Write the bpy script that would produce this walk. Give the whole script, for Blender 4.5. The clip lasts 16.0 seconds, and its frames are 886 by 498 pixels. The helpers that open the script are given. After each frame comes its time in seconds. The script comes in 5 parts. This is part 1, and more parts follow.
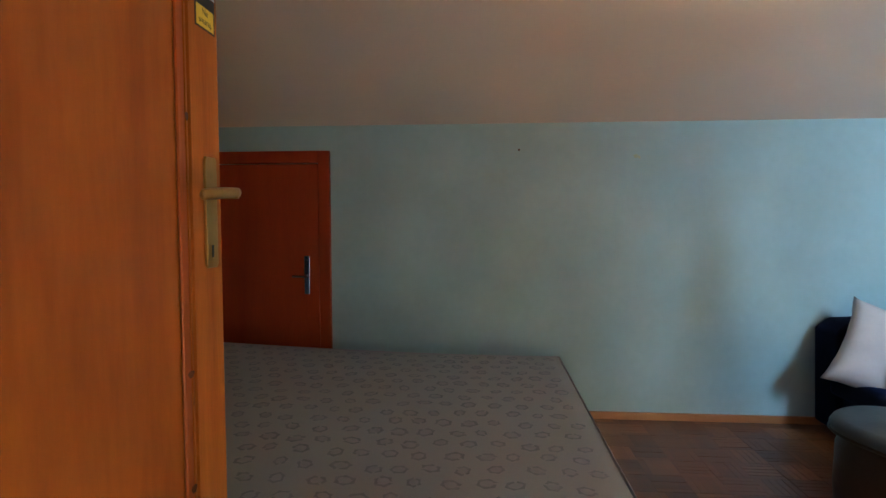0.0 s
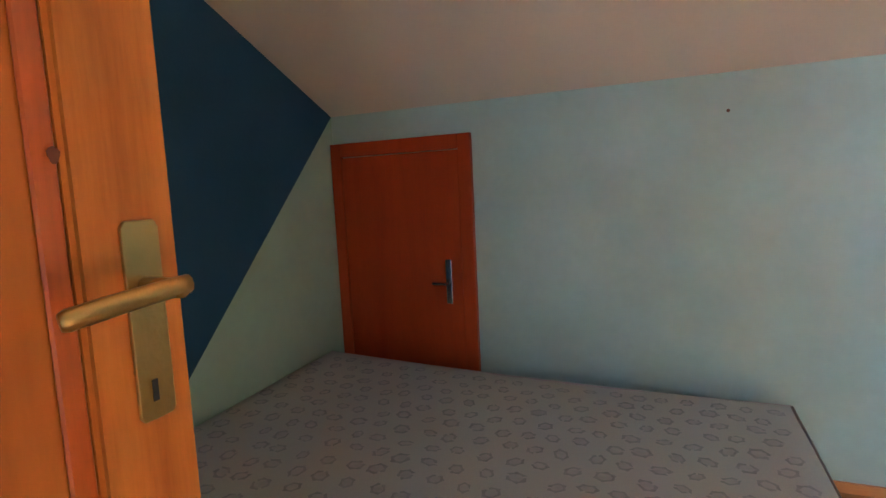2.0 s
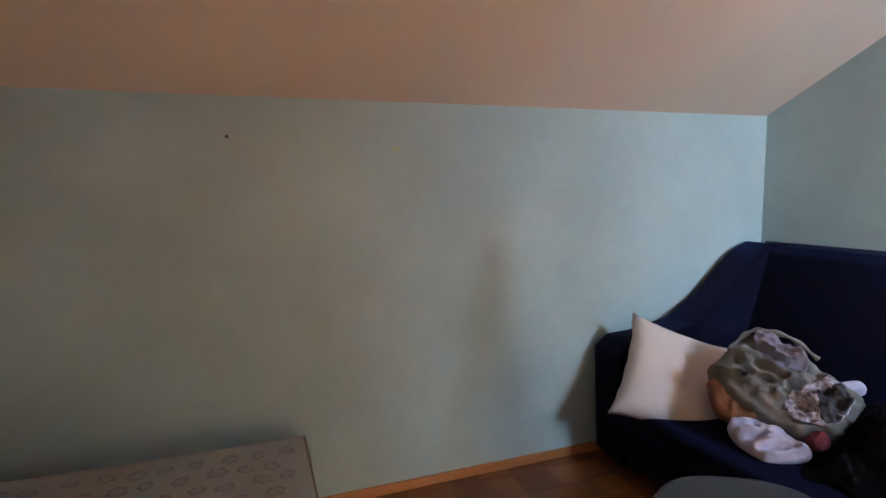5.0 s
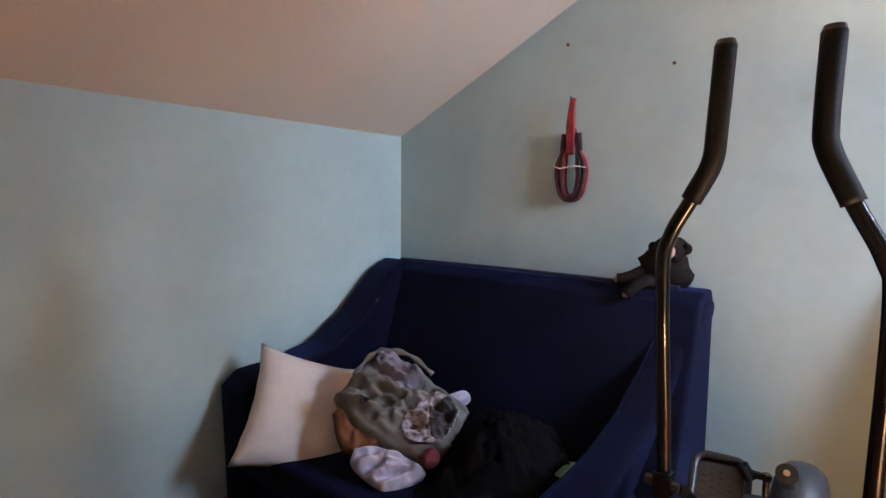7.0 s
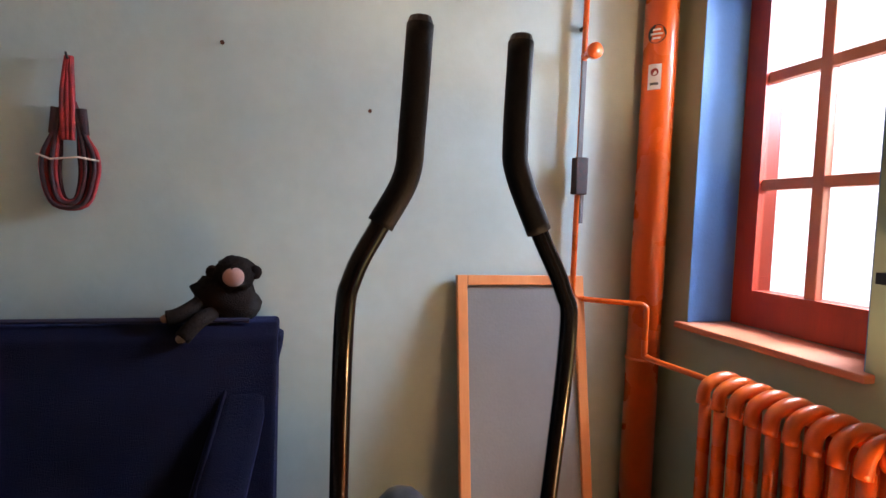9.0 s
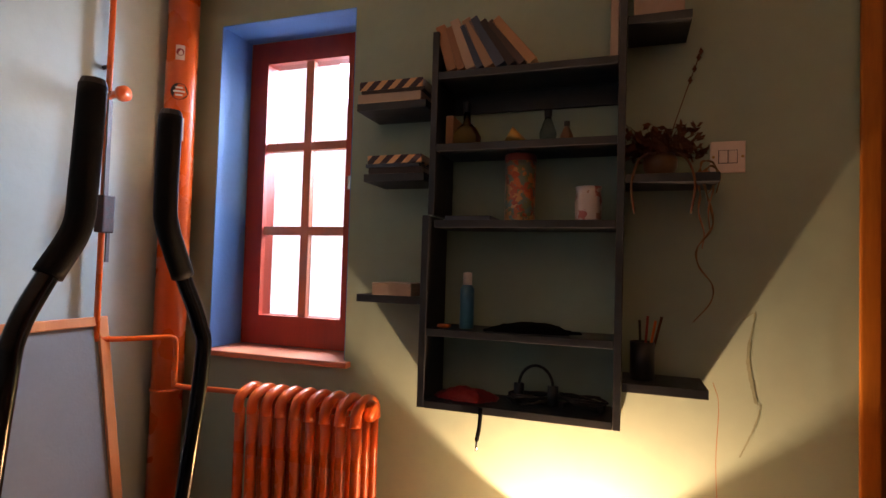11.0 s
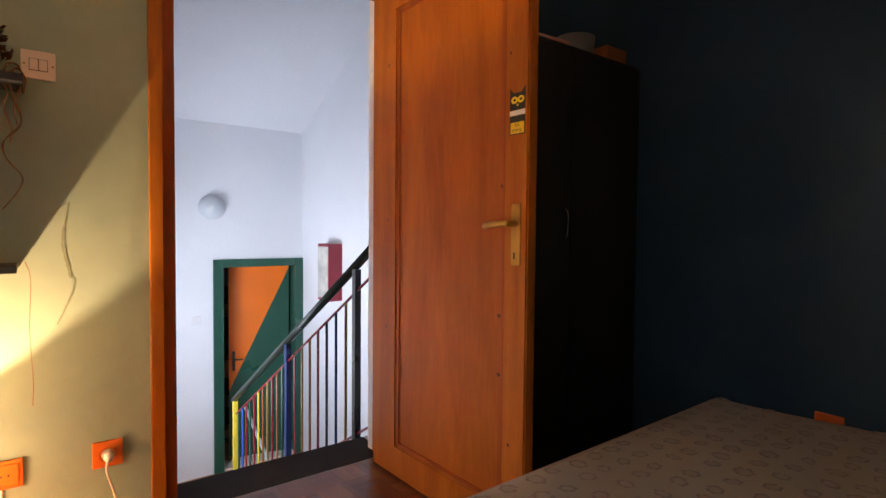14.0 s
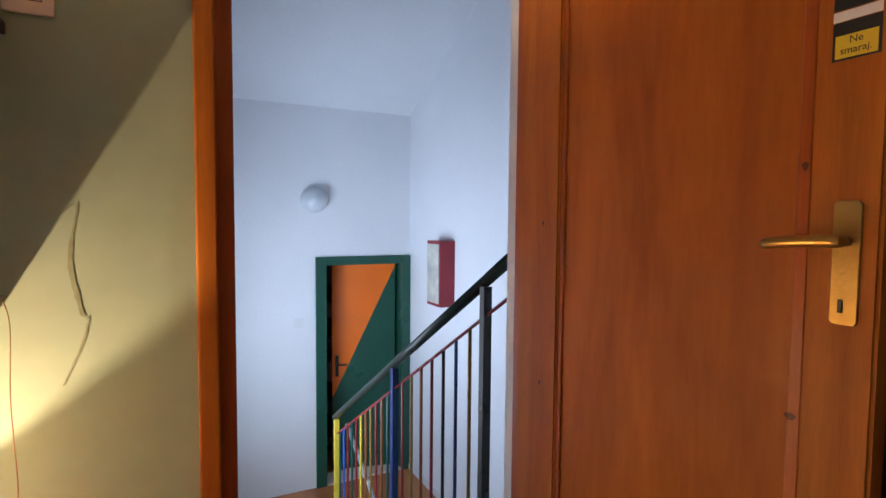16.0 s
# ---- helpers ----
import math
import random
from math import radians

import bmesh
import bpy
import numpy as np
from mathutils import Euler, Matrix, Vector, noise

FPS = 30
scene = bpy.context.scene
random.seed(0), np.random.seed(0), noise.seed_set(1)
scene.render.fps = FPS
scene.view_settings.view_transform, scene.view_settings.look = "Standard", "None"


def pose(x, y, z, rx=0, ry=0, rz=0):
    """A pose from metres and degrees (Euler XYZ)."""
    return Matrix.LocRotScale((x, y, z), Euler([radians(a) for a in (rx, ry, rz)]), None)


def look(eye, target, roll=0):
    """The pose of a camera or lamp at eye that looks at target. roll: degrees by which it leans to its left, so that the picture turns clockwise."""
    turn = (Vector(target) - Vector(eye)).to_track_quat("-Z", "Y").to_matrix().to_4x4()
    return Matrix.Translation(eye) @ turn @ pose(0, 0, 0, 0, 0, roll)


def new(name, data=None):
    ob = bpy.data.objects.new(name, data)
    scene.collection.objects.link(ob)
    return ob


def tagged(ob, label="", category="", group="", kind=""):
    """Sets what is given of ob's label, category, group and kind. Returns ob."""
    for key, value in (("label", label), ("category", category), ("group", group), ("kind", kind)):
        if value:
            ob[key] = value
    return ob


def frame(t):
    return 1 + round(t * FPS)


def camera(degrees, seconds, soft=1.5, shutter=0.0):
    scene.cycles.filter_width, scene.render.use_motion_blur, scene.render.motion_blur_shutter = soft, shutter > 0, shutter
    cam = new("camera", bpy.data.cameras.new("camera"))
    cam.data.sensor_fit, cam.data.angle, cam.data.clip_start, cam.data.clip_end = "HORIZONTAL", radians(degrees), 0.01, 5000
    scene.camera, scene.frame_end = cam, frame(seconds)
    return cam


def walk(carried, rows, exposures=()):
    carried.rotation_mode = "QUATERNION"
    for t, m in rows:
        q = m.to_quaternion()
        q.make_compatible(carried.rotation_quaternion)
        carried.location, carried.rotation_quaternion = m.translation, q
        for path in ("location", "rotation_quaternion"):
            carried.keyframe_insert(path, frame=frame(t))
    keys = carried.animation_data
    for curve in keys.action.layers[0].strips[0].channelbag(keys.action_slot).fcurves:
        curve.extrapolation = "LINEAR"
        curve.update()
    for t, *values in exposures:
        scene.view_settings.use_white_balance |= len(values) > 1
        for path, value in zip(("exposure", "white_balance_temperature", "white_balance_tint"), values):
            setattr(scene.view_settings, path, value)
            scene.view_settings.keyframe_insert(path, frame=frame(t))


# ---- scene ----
cam = camera(79.1, 16.0)
PATH = [
    (0, (0.471, 0.007, 0.965), (0.317, 1.998, 0.859), -0.1),
    (0.5, (0.472, 0.123, 1.02), (0.196, 2.098, 0.872), -0.7),
    (1, (0.472, 0.259, 1.077), (0.021, 2.194, 0.852), -0.5),
    (1.5, (0.455, 0.382, 1.094), (-0.166, 2.27, 0.867), -1.6),
    (2, (0.455, 0.534, 1.084), (-0.326, 2.362, 0.864), -2.8),
    (2.5, (0.463, 0.618, 1.076), (-0.345, 2.433, 0.849), -3.3),
    (3, (0.525, 0.685, 1.044), (-0.169, 2.55, 0.843), -3.1),
    (5.5, (0.735, 0.773, 1.145), (1.722, 2.498, 0.92), -0.4),
    (6, (0.811, 0.776, 1.148), (2.044, 2.337, 0.938), 0.0),
    (6.5, (0.954, 0.81, 1.133), (2.357, 2.224, 0.947), 0.1),
    (7, (1.064, 0.832, 1.122), (2.608, 2.092, 0.947), 0.7),
    (7.5, (1.178, 0.901, 1.111), (2.909, 1.89, 0.955), 1.0),
    (8, (1.256, 1.031, 1.118), (3.178, 1.558, 0.95), 1.3),
    (10.5, (1.463, 1.407, 1.162), (2.511, -0.296, 1.208), 1.7),
    (11, (1.374, 1.556, 1.154), (2.026, -0.334, 1.223), 1.7),
    (11.5, (1.308, 1.679, 1.145), (1.595, -0.3, 1.203), 1.4),
    (12, (1.25, 1.764, 1.098), (1.109, -0.229, 1.169), 1.2),
    (12.5, (1.263, 1.88, 1.065), (0.669, -0.03, 1.097), 0.6),
    (13, (1.281, 1.946, 1.031), (0.354, 0.174, 1.015), 0.3),
    (13.5, (1.249, 2.0, 0.998), (0.12, 0.35, 0.953), 0.4),
    (14, (1.166, 1.997, 0.988), (-0.059, 0.417, 0.92), 0.5),
    (14.5, (1.067, 1.936, 1.001), (-0.133, 0.338, 0.922), 0.5),
    (15, (0.997, 1.826, 1.018), (-0.092, 0.15, 0.935), -0.0),
    (15.5, (0.945, 1.583, 1.021), (-0.044, -0.153, 0.94), 0.2),
    (16, (0.899, 1.3, 1.039), (-0.006, -0.48, 0.925), 0.5),
]
walk(cam, [(t, look(eye, target, roll)) for t, eye, target, roll in PATH],
     [(0, .27, 5150, 0), (1.5, .66, 5050, 0), (2.5, 1.17, 5100, 5), (3.2, 1.16, 5350, 9), (5.5, .10, 6400, 19), (7, .08, 6550, 22), (8, -.08, 6850, 23), (10.5, -.4, 6900, 27),
      (11, -.6, 7000, 29), (12, -.65, 7150, 27), (12.5, -.65, 7250, 25), (13.5, .10, 7350, 22), (14.5, .47, 7350, 19), (15.4, .49, 7150, 18), (16, .02, 6400, 14)])


# ---- light ----
world = bpy.data.worlds.new("world")
scene.world = world
world.use_nodes = True
wn = world.node_tree
sky = wn.nodes.new("ShaderNodeTexSky")
sky.sky_type = "NISHITA"
sky.sun_disc = False
sky.sun_elevation = radians(50)
sky.sun_rotation = radians(150)
wn.nodes["Background"].inputs[1].default_value = 0.12
wn.links.new(sky.outputs[0], wn.nodes["Background"].inputs[0])


def lamp(name, kind, at, energy, color, **kw):
    data = bpy.data.lights.new(name, kind)
    data.energy, data.color = energy, color
    for k, v in kw.items():
        if k == "size":
            data.shape, data.size, data.size_y = "RECTANGLE", v[0], v[1]
        elif k == "radius":
            data.shadow_soft_size = v
        elif k == "angle":
            data.angle = v
    ob = new(name, data)
    ob.matrix_world = at
    return ob


lamp("sun", "SUN", look((4, -6, 8), (1, 0, 0)), 0.8, (1, .97, .92), angle=radians(12))
# daylight through the room window; hall lit through an added, unseen east-wall opening
WINDOW_LIGHT = lamp("window_daylight", "AREA", look((2.42, -.75, 1.92), (2.34, 1.6, .72)), 136, (.60, .80, 1), size=(.52, .75))
HALL_LIGHT = lamp("added_hall_daylight", "AREA", look((1.05, -1.75, .10), (-.9, -2.7, .55)), 31, (.64, .80, 1), size=(1.0, 1.2))
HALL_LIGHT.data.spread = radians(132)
BULB = lamp("bulb_light", "POINT", pose(1.520, .203, .280), 93, (1, .70, .40), radius=.012)


# ---- materials ----
def material(name, color, rough=.6, metal=0.0, vary=.12, scale=3.0, fine=.06, fine_scale=60.0, bump=.15, bump_scale=120.0,
             stretch=(1, 1, 1), color2=None, random=0.0, gloss=.5, rvar=.1, island=False, coat=0.0, dist=.004):
    """Paint, wood or cloth: colour that drifts at a large and a small scale, fine relief, uneven gloss."""
    m = bpy.data.materials.new(name)
    m.use_nodes = True
    n, l = m.node_tree.nodes, m.node_tree.links
    b = n["Principled BSDF"]
    co = n.new("ShaderNodeTexCoord")
    mp = n.new("ShaderNodeMapping")
    mp.inputs["Scale"].default_value = stretch
    l.new(co.outputs["Object"], mp.inputs[0])

    def tex(s, d=4.0):
        t = n.new("ShaderNodeTexNoise")
        t.inputs["Scale"].default_value, t.inputs["Detail"].default_value = s, d
        l.new(mp.outputs[0], t.inputs["Vector"])
        return t

    big, small = tex(scale), tex(fine_scale, 3)
    ramp = n.new("ShaderNodeMapRange")
    ramp.inputs[1].default_value, ramp.inputs[2].default_value = .3, .7
    l.new(big.outputs[0], ramp.inputs[0])
    mix = n.new("ShaderNodeMix")
    mix.data_type = "RGBA"
    c2 = color2 or tuple(max(0, c * (1 - vary * 2)) for c in color)
    mix.inputs[6].default_value, mix.inputs[7].default_value = (*color, 1), (*c2, 1)
    l.new(ramp.outputs[0], mix.inputs[0])
    val = n.new("ShaderNodeMath")
    val.operation = "MULTIPLY_ADD"
    val.inputs[1].default_value, val.inputs[2].default_value = fine * 2, 1 - fine
    l.new(small.outputs[0], val.inputs[0])
    hsv = n.new("ShaderNodeHueSaturation")
    l.new(mix.outputs[2], hsv.inputs["Color"])
    last = val.outputs[0]
    if random:
        src = n.new("ShaderNodeNewGeometry" if island else "ShaderNodeObjectInfo")
        r = n.new("ShaderNodeMath")
        r.operation = "MULTIPLY_ADD"
        r.inputs[1].default_value, r.inputs[2].default_value = random, 1 - random / 2
        l.new(src.outputs["Random Per Island" if island else "Random"], r.inputs[0])
        mul = n.new("ShaderNodeMath")
        mul.operation = "MULTIPLY"
        l.new(r.outputs[0], mul.inputs[0]), l.new(last, mul.inputs[1])
        last = mul.outputs[0]
    l.new(last, hsv.inputs["Value"])
    l.new(hsv.outputs[0], b.inputs["Base Color"])
    rr = n.new("ShaderNodeMapRange")
    rr.inputs[3].default_value, rr.inputs[4].default_value = max(.03, rough - rvar), min(1, rough + rvar)
    l.new(big.outputs[0], rr.inputs[0]), l.new(rr.outputs[0], b.inputs["Roughness"])
    b.inputs["Metallic"].default_value = metal
    b.inputs["Specular IOR Level"].default_value = gloss
    b.inputs["Coat Weight"].default_value = coat
    if bump:
        bt = tex(bump_scale, 5)
        bp = n.new("ShaderNodeBump")
        bp.inputs["Strength"].default_value, bp.inputs["Distance"].default_value = bump, dist
        l.new(bt.outputs[0], bp.inputs["Height"]), l.new(bp.outputs[0], b.inputs["Normal"])
    return m


def wood(name, light, dark, rough=.35, along=(14, 14, 1.2), scale=1.6, knots=True, coat=.25, random=0.0, gloss=.3, swirl=.7):
    """Varnished wood: long rings drawn out along one axis, fine fibres, small dark knots."""
    m = bpy.data.materials.new(name)
    m.use_nodes = True
    n, l = m.node_tree.nodes, m.node_tree.links
    b = n["Principled BSDF"]
    co = n.new("ShaderNodeTexCoord")
    mp = n.new("ShaderNodeMapping")
    mp.inputs["Scale"].default_value = along
    l.new(co.outputs["Object"], mp.inputs[0])
    a = n.new("ShaderNodeTexNoise")
    a.inputs["Scale"].default_value, a.inputs["Detail"].default_value, a.inputs["Distortion"].default_value = scale * .5, 3, swirl
    l.new(mp.outputs[0], a.inputs["Vector"])
    f = n.new("ShaderNodeTexNoise")
    f.inputs["Scale"].default_value, f.inputs["Detail"].default_value = scale * 9, 5
    l.new(mp.outputs[0], f.inputs["Vector"])
    add = n.new("ShaderNodeMath")
    add.operation = "MULTIPLY_ADD"
    add.inputs[1].default_value = .35
    l.new(f.outputs[0], add.inputs[0]), l.new(a.outputs[0], add.inputs[2])
    ramp = n.new("ShaderNodeValToRGB")
    ramp.color_ramp.elements[0].position, ramp.color_ramp.elements[1].position = .42, .95
    ramp.color_ramp.elements[0].color, ramp.color_ramp.elements[1].color = (*light, 1), (*dark, 1)
    l.new(add.outputs[0], ramp.inputs[0])
    last = ramp.outputs[0]
    if random:
        oi = n.new("ShaderNodeObjectInfo")
        r = n.new("ShaderNodeMath")
        r.operation = "MULTIPLY_ADD"
        r.inputs[1].default_value, r.inputs[2].default_value = random, 1 - random / 2
        l.new(oi.outputs["Random"], r.inputs[0])
        h = n.new("ShaderNodeHueSaturation")
        l.new(last, h.inputs["Color"]), l.new(r.outputs[0], h.inputs["Value"])
        last = h.outputs[0]
    l.new(last, b.inputs["Base Color"])
    b.inputs["Specular IOR Level"].default_value = gloss
    b.inputs["Roughness"].default_value = rough
    b.inputs["Coat Weight"].default_value, b.inputs["Coat Roughness"].default_value = coat, .35
    bp = n.new("ShaderNodeBump")
    bp.inputs["Strength"].default_value, bp.inputs["Distance"].default_value = .12, .002
    l.new(f.outputs[0], bp.inputs["Height"]), l.new(bp.outputs[0], b.inputs["Normal"])
    return m


def glowing(name, color, strength, mixin=None):
    m = bpy.data.materials.new(name)
    m.use_nodes = True
    b = m.node_tree.nodes["Principled BSDF"]
    b.inputs["Base Color"].default_value = (*color, 1)
    b.inputs["Emission Color"].default_value = (*color, 1)
    b.inputs["Emission Strength"].default_value = strength
    return m


def glass(name, color=(1, 1, 1), rough=0.0):
    m = bpy.data.materials.new(name)
    m.use_nodes = True
    b = m.node_tree.nodes["Principled BSDF"]
    b.inputs["Base Color"].default_value = (*color, 1)
    b.inputs["Transmission Weight"].default_value = 1
    b.inputs["Roughness"].default_value = rough
    b.inputs["IOR"].default_value = 1.45
    return m


MINT = material("mint_wall_paint", (.43, .545, .535), .75, vary=.08, scale=2.4, fine=.06, fine_scale=24, bump=.13, bump_scale=60)
OLIVE = material("sage_wall_paint", (.315, .395, .30), .75, vary=.09, scale=2.2, fine=.06, fine_scale=20, bump=.07, bump_scale=70)
NAVY_WALL = material("navy_wall_paint", (.014, .052, .105), .7, gloss=.3, vary=.1, scale=2, bump=.2, bump_scale=90)
CEIL = material("ceiling_paint", (.75, .63, .53), .8, vary=.05, scale=1.2, fine=.02, bump=.25, bump_scale=70)
HALL_WHITE = material("hall_white_paint", (.78, .79, .82), .7, vary=.03, scale=1.5, bump=.2, bump_scale=80)
REVEAL_BLUE = material("blue_reveal_paint", (.10, .27, .60), .6, vary=.1, bump=.2)
PINE = wood("orange_varnished_pine", (.445, .148, .015), (.235, .061, .006), .5, coat=.0, gloss=.22)
PINE_PANEL = wood("orange_varnished_panel", (.43, .136, .013), (.225, .054, .005), .5, coat=.0, gloss=.22, along=(4, 4, .7), scale=1.5, swirl=1.6)
FRAME_WOOD = wood("dark_orange_frame_wood", (.36, .080, .006), (.19, .034, .003), .4, coat=.05)
RED_DOOR = wood("red_orange_lacquer", (.40, .052, .004), (.29, .030, .003), .45, coat=.1)
RED_WINDOW = wood("red_window_paint", (.42, .045, .015), (.28, .026, .010), .4)
SILL_AND_GLARE = material("salmon_sill_and_bar_glare", (.62, .20, .10), .4, vary=.1)
ORANGE_METAL = material("orange_enamel", (.72, .110, .012), .28, vary=.1, scale=5, bump=.1, bump_scale=40, coat=.4)
SKIRT = wood("light_skirting_wood", (.50, .22, .08), (.36, .13, .04), .45, along=(1.5, 14, 14))
PARQUET = wood("parquet_oak", (.30, .13, .045), (.15, .055, .018), .32, along=(4, 30, 10), coat=.3, random=.5)
TONES = [wood("parquet_oak_" + n_, a_, b_, .30, along=(6, 18, 10), coat=.35, random=.22) for n_, a_, b_ in
         (("dark", (.15, .050, .016), (.085, .028, .010)), ("middle", (.20, .070, .021), (.12, .038, .012)), ("light", (.30, .115, .035), (.18, .062, .020)))]
JOINT = material("parquet_joint", (.07, .035, .015), .7)
STONE = material("dark_threshold_stone", (.030, .023, .021), .85, gloss=.2, vary=.15, scale=8)
BLACK_WOOD = material("black_painted_wood", (.012, .013, .016), .55, vary=.15, scale=4, stretch=(1, 1, .3), bump=.3, bump_scale=60)
SHELF = material("charcoal_painted_wood", (.014, .017, .023), .5, vary=.15, scale=5, bump=.3, bump_scale=50)
TICKING = material("grey_quilted_ticking", (.385, .385, .375), .85, vary=.05, scale=2, fine=.08, fine_scale=220, bump=.5, bump_scale=260)
TICK_MARK = material("grey_printed_rosette", (.21, .215, .23), .85, color2=(.29, .29, .30), scale=30, fine=.1, bump=.3)
TICK_FILL = material("pale_printed_rosette", (.305, .305, .31), .85, color2=(.37, .365, .36), scale=24, fine=.1, bump=.3)
NAVY_CLOTH = material("navy_upholstery", (.0022, .0030, .0125), .9, vary=.15, scale=5, fine=.15, fine_scale=300, bump=.5, bump_scale=350, gloss=.08)
nb_ = NAVY_CLOTH.node_tree.nodes["Principled BSDF"]
nb_.inputs["Sheen Weight"].default_value, nb_.inputs["Sheen Roughness"].default_value = .11, .35
nb_.inputs["Sheen Tint"].default_value = (.16, .26, 1, 1)
CREAM_CLOTH = material("cream_cotton", (.66, .57, .54), .85, vary=.05, bump=.4, bump_scale=300)
GREY_CLOTH = material("grey_jersey", (.17, .17, .17), .9, vary=.15, scale=8, bump=.4, bump_scale=250)
LILAC_CLOTH = material("faded_lilac_cotton", (.20, .18, .235), .9, vary=.1, scale=8, bump=.4, bump_scale=250)
WHITE_CLOTH = material("printed_white_cotton", (.55, .50, .56), .85, color2=(.05, .03, .05), scale=70, fine=.15, bump=.3)
BLACK_CLOTH = material("black_cotton", (.003, .003, .004), .95, gloss=.05, bump=.4, bump_scale=200)
RUBBER = material("black_foam_grip", (.0025, .0025, .0035), .6, gloss=.15, vary=.1, bump=.4, bump_scale=500, dist=.001)
BLACK_STEEL = material("black_coated_steel", (.007, .007, .008), .14, gloss=.28, vary=.05, bump=.03)
HOUSING = material("dark_grey_housing_plastic", (.028, .030, .036), .4, bump=.15, bump_scale=300)
GREY_PLASTIC = material("grey_plastic", (.10, .105, .12), .45, bump=.2, bump_scale=300)
BLACK_PLASTIC = material("black_plastic", (.007, .0075, .009), .4, bump=.1)
BRASS = material("worn_brass", (.50, .30, .08), .32, metal=.85, vary=.15, scale=12)
RUST_METAL = material("rusty_nail_metal", (.16, .06, .03), .7, metal=.4, vary=.3, scale=60)
DARK_METAL = material("dark_metal", (.08, .075, .07), .35, metal=.9)
CHROME = material("polished_metal", (.6, .6, .62), .2, metal=1, bump=0)
CANVAS = material("grey_panel", (.175, .18, .185), .5, vary=.06, bump=.2)
FRAME_ORANGE = wood("pale_orange_frame_wood", (.70, .27, .10), (.55, .17, .05), .45)
DRIED_CURL = material("dried_curl_skin", (.30, .15, .05), .9, vary=.3, scale=30)
TENDRIL = material("dried_tendril_skin", (.36, .16, .07), .9)
IVORY = material("ivory_plastic", (.70, .58, .50), .35, vary=.03, bump=.05)
WHITE_PLASTIC = material("white_plastic", (.75, .75, .76), .4, vary=.03, bump=.05)
SOCKET = material("orange_socket_plastic", (.72, .15, .02), .35, vary=.04, bump=.05)
GREEN_PAINT = material("green_enamel", (.012, .085, .055), .3, vary=.1, bump=.1)
ORANGE_PAINT = material("orange_door_paint", (.92, .17, .006), .35, vary=.06, bump=.1)
RED_CLOTH = material("dull_red_plastic", (.28, .02, .02), .45)
PAPER = material("paper_pages", (.52, .42, .34), .8, stretch=(1, 1, 40), bump=.2)
DRIED = material("dried_plant", (.14, .045, .012), .9, vary=.3, scale=20)
POT = material("brown_ceramic", (.20, .085, .03), .35, vary=.3, scale=15)
BLUE_PLASTIC = material("blue_spray_can", (.02, .12, .22), .35)
YELLOW = material("yellow_print", (.75, .58, .03), .5, bump=0)
# black print, also the darkness painted for small holes and gaps
BLACK_FLAT = material("black_print_and_holes", (.01, .01, .01), .5, bump=0)
GREY_TOP = material("grey_seat_leather", (.045, .055, .068), .5, vary=.15, scale=6, bump=.2, bump_scale=90)
BROWN_LEATHER = material("dark_brown_leather", (.028, .013, .008), .45, vary=.25, scale=9, bump=.25, bump_scale=80)


def paint(name, c):
    return material(name, c, .3, vary=.08, scale=6, bump=.08)


# ---- mesh tools ----
def part(name, bm, mat, parent=None, label="", smooth=False):
    me = bpy.data.meshes.new(name)
    bm.normal_update()
    bm.to_mesh(me)
    bm.free()
    for mm in mat if isinstance(mat, (list, tuple)) else (mat,):
        me.materials.append(mm)
    if smooth:
        for p in me.polygons:
            p.use_smooth = True
    ob = new(name, me)
    if parent is not None:
        ob.parent = parent
    if label:
        ob["label"] = label
    return ob


def thing(name, label, category, group="", at=(0, 0, 0), rz=0):
    ob = new(name)
    ob.matrix_basis = pose(*at, 0, 0, rz)
    return tagged(ob, label, category, group)


def box(x0, x1, y0, y1, z0, z1, bevel=0.0, seg=2, bm=None, m=None):
    b = bm or bmesh.new()
    vs = [b.verts.new((x, y, z)) for x in (x0, x1) for y in (y0, y1) for z in (z0, z1)]
    if m is not None:
        for v in vs:
            v.co = m @ v.co
    fs = [b.faces.new([vs[i] for i in q]) for q in ((0, 1, 3, 2), (4, 6, 7, 5), (0, 4, 5, 1), (2, 3, 7, 6), (0, 2, 6, 4), (1, 5, 7, 3))]
    if bevel:
        es = list({e for f in fs for e in f.edges})
        bmesh.ops.bevel(b, geom=es, offset=bevel, segments=seg, affect="EDGES", profile=.6)
    return b


def tube(points, r, seg=10, bm=None, cap=True):
    """A round tube along points; r: one radius or one for each point."""
    b = bm or bmesh.new()
    pts = [Vector(p) for p in points]
    rs = r if isinstance(r, (list, tuple)) else [r] * len(pts)
    rings, up = [], Vector((0.03, .02, 1))
    for i, p in enumerate(pts):
        d = (pts[min(i + 1, len(pts) - 1)] - pts[max(i - 1, 0)]).normalized()
        if abs(d.dot(up.normalized())) > .97:
            up = Vector((1, .05, 0))
        u = d.cross(up).normalized()
        v = d.cross(u)
        up = -v if v.dot(up) < 0 else v
        rings.append([b.verts.new(p + rs[i] * (math.cos(2 * math.pi * k / seg) * u + math.sin(2 * math.pi * k / seg) * v)) for k in range(seg)])
    for a, c in zip(rings, rings[1:]):
        best = min(range(seg), key=lambda s: (a[0].co - c[s].co).length)
        flip = (a[1].co - c[(best + 1) % seg].co).length > (a[1].co - c[(best - 1) % seg].co).length
        s = -1 if flip else 1
        for k in range(seg):
            b.faces.new((a[k], a[(k + 1) % seg], c[(best + s * (k + 1)) % seg], c[(best + s * k) % seg]))
    if cap:
        b.faces.new(rings[0]), b.faces.new(list(reversed(rings[-1])))
    bmesh.ops.recalc_face_normals(b, faces=b.faces)
    return b


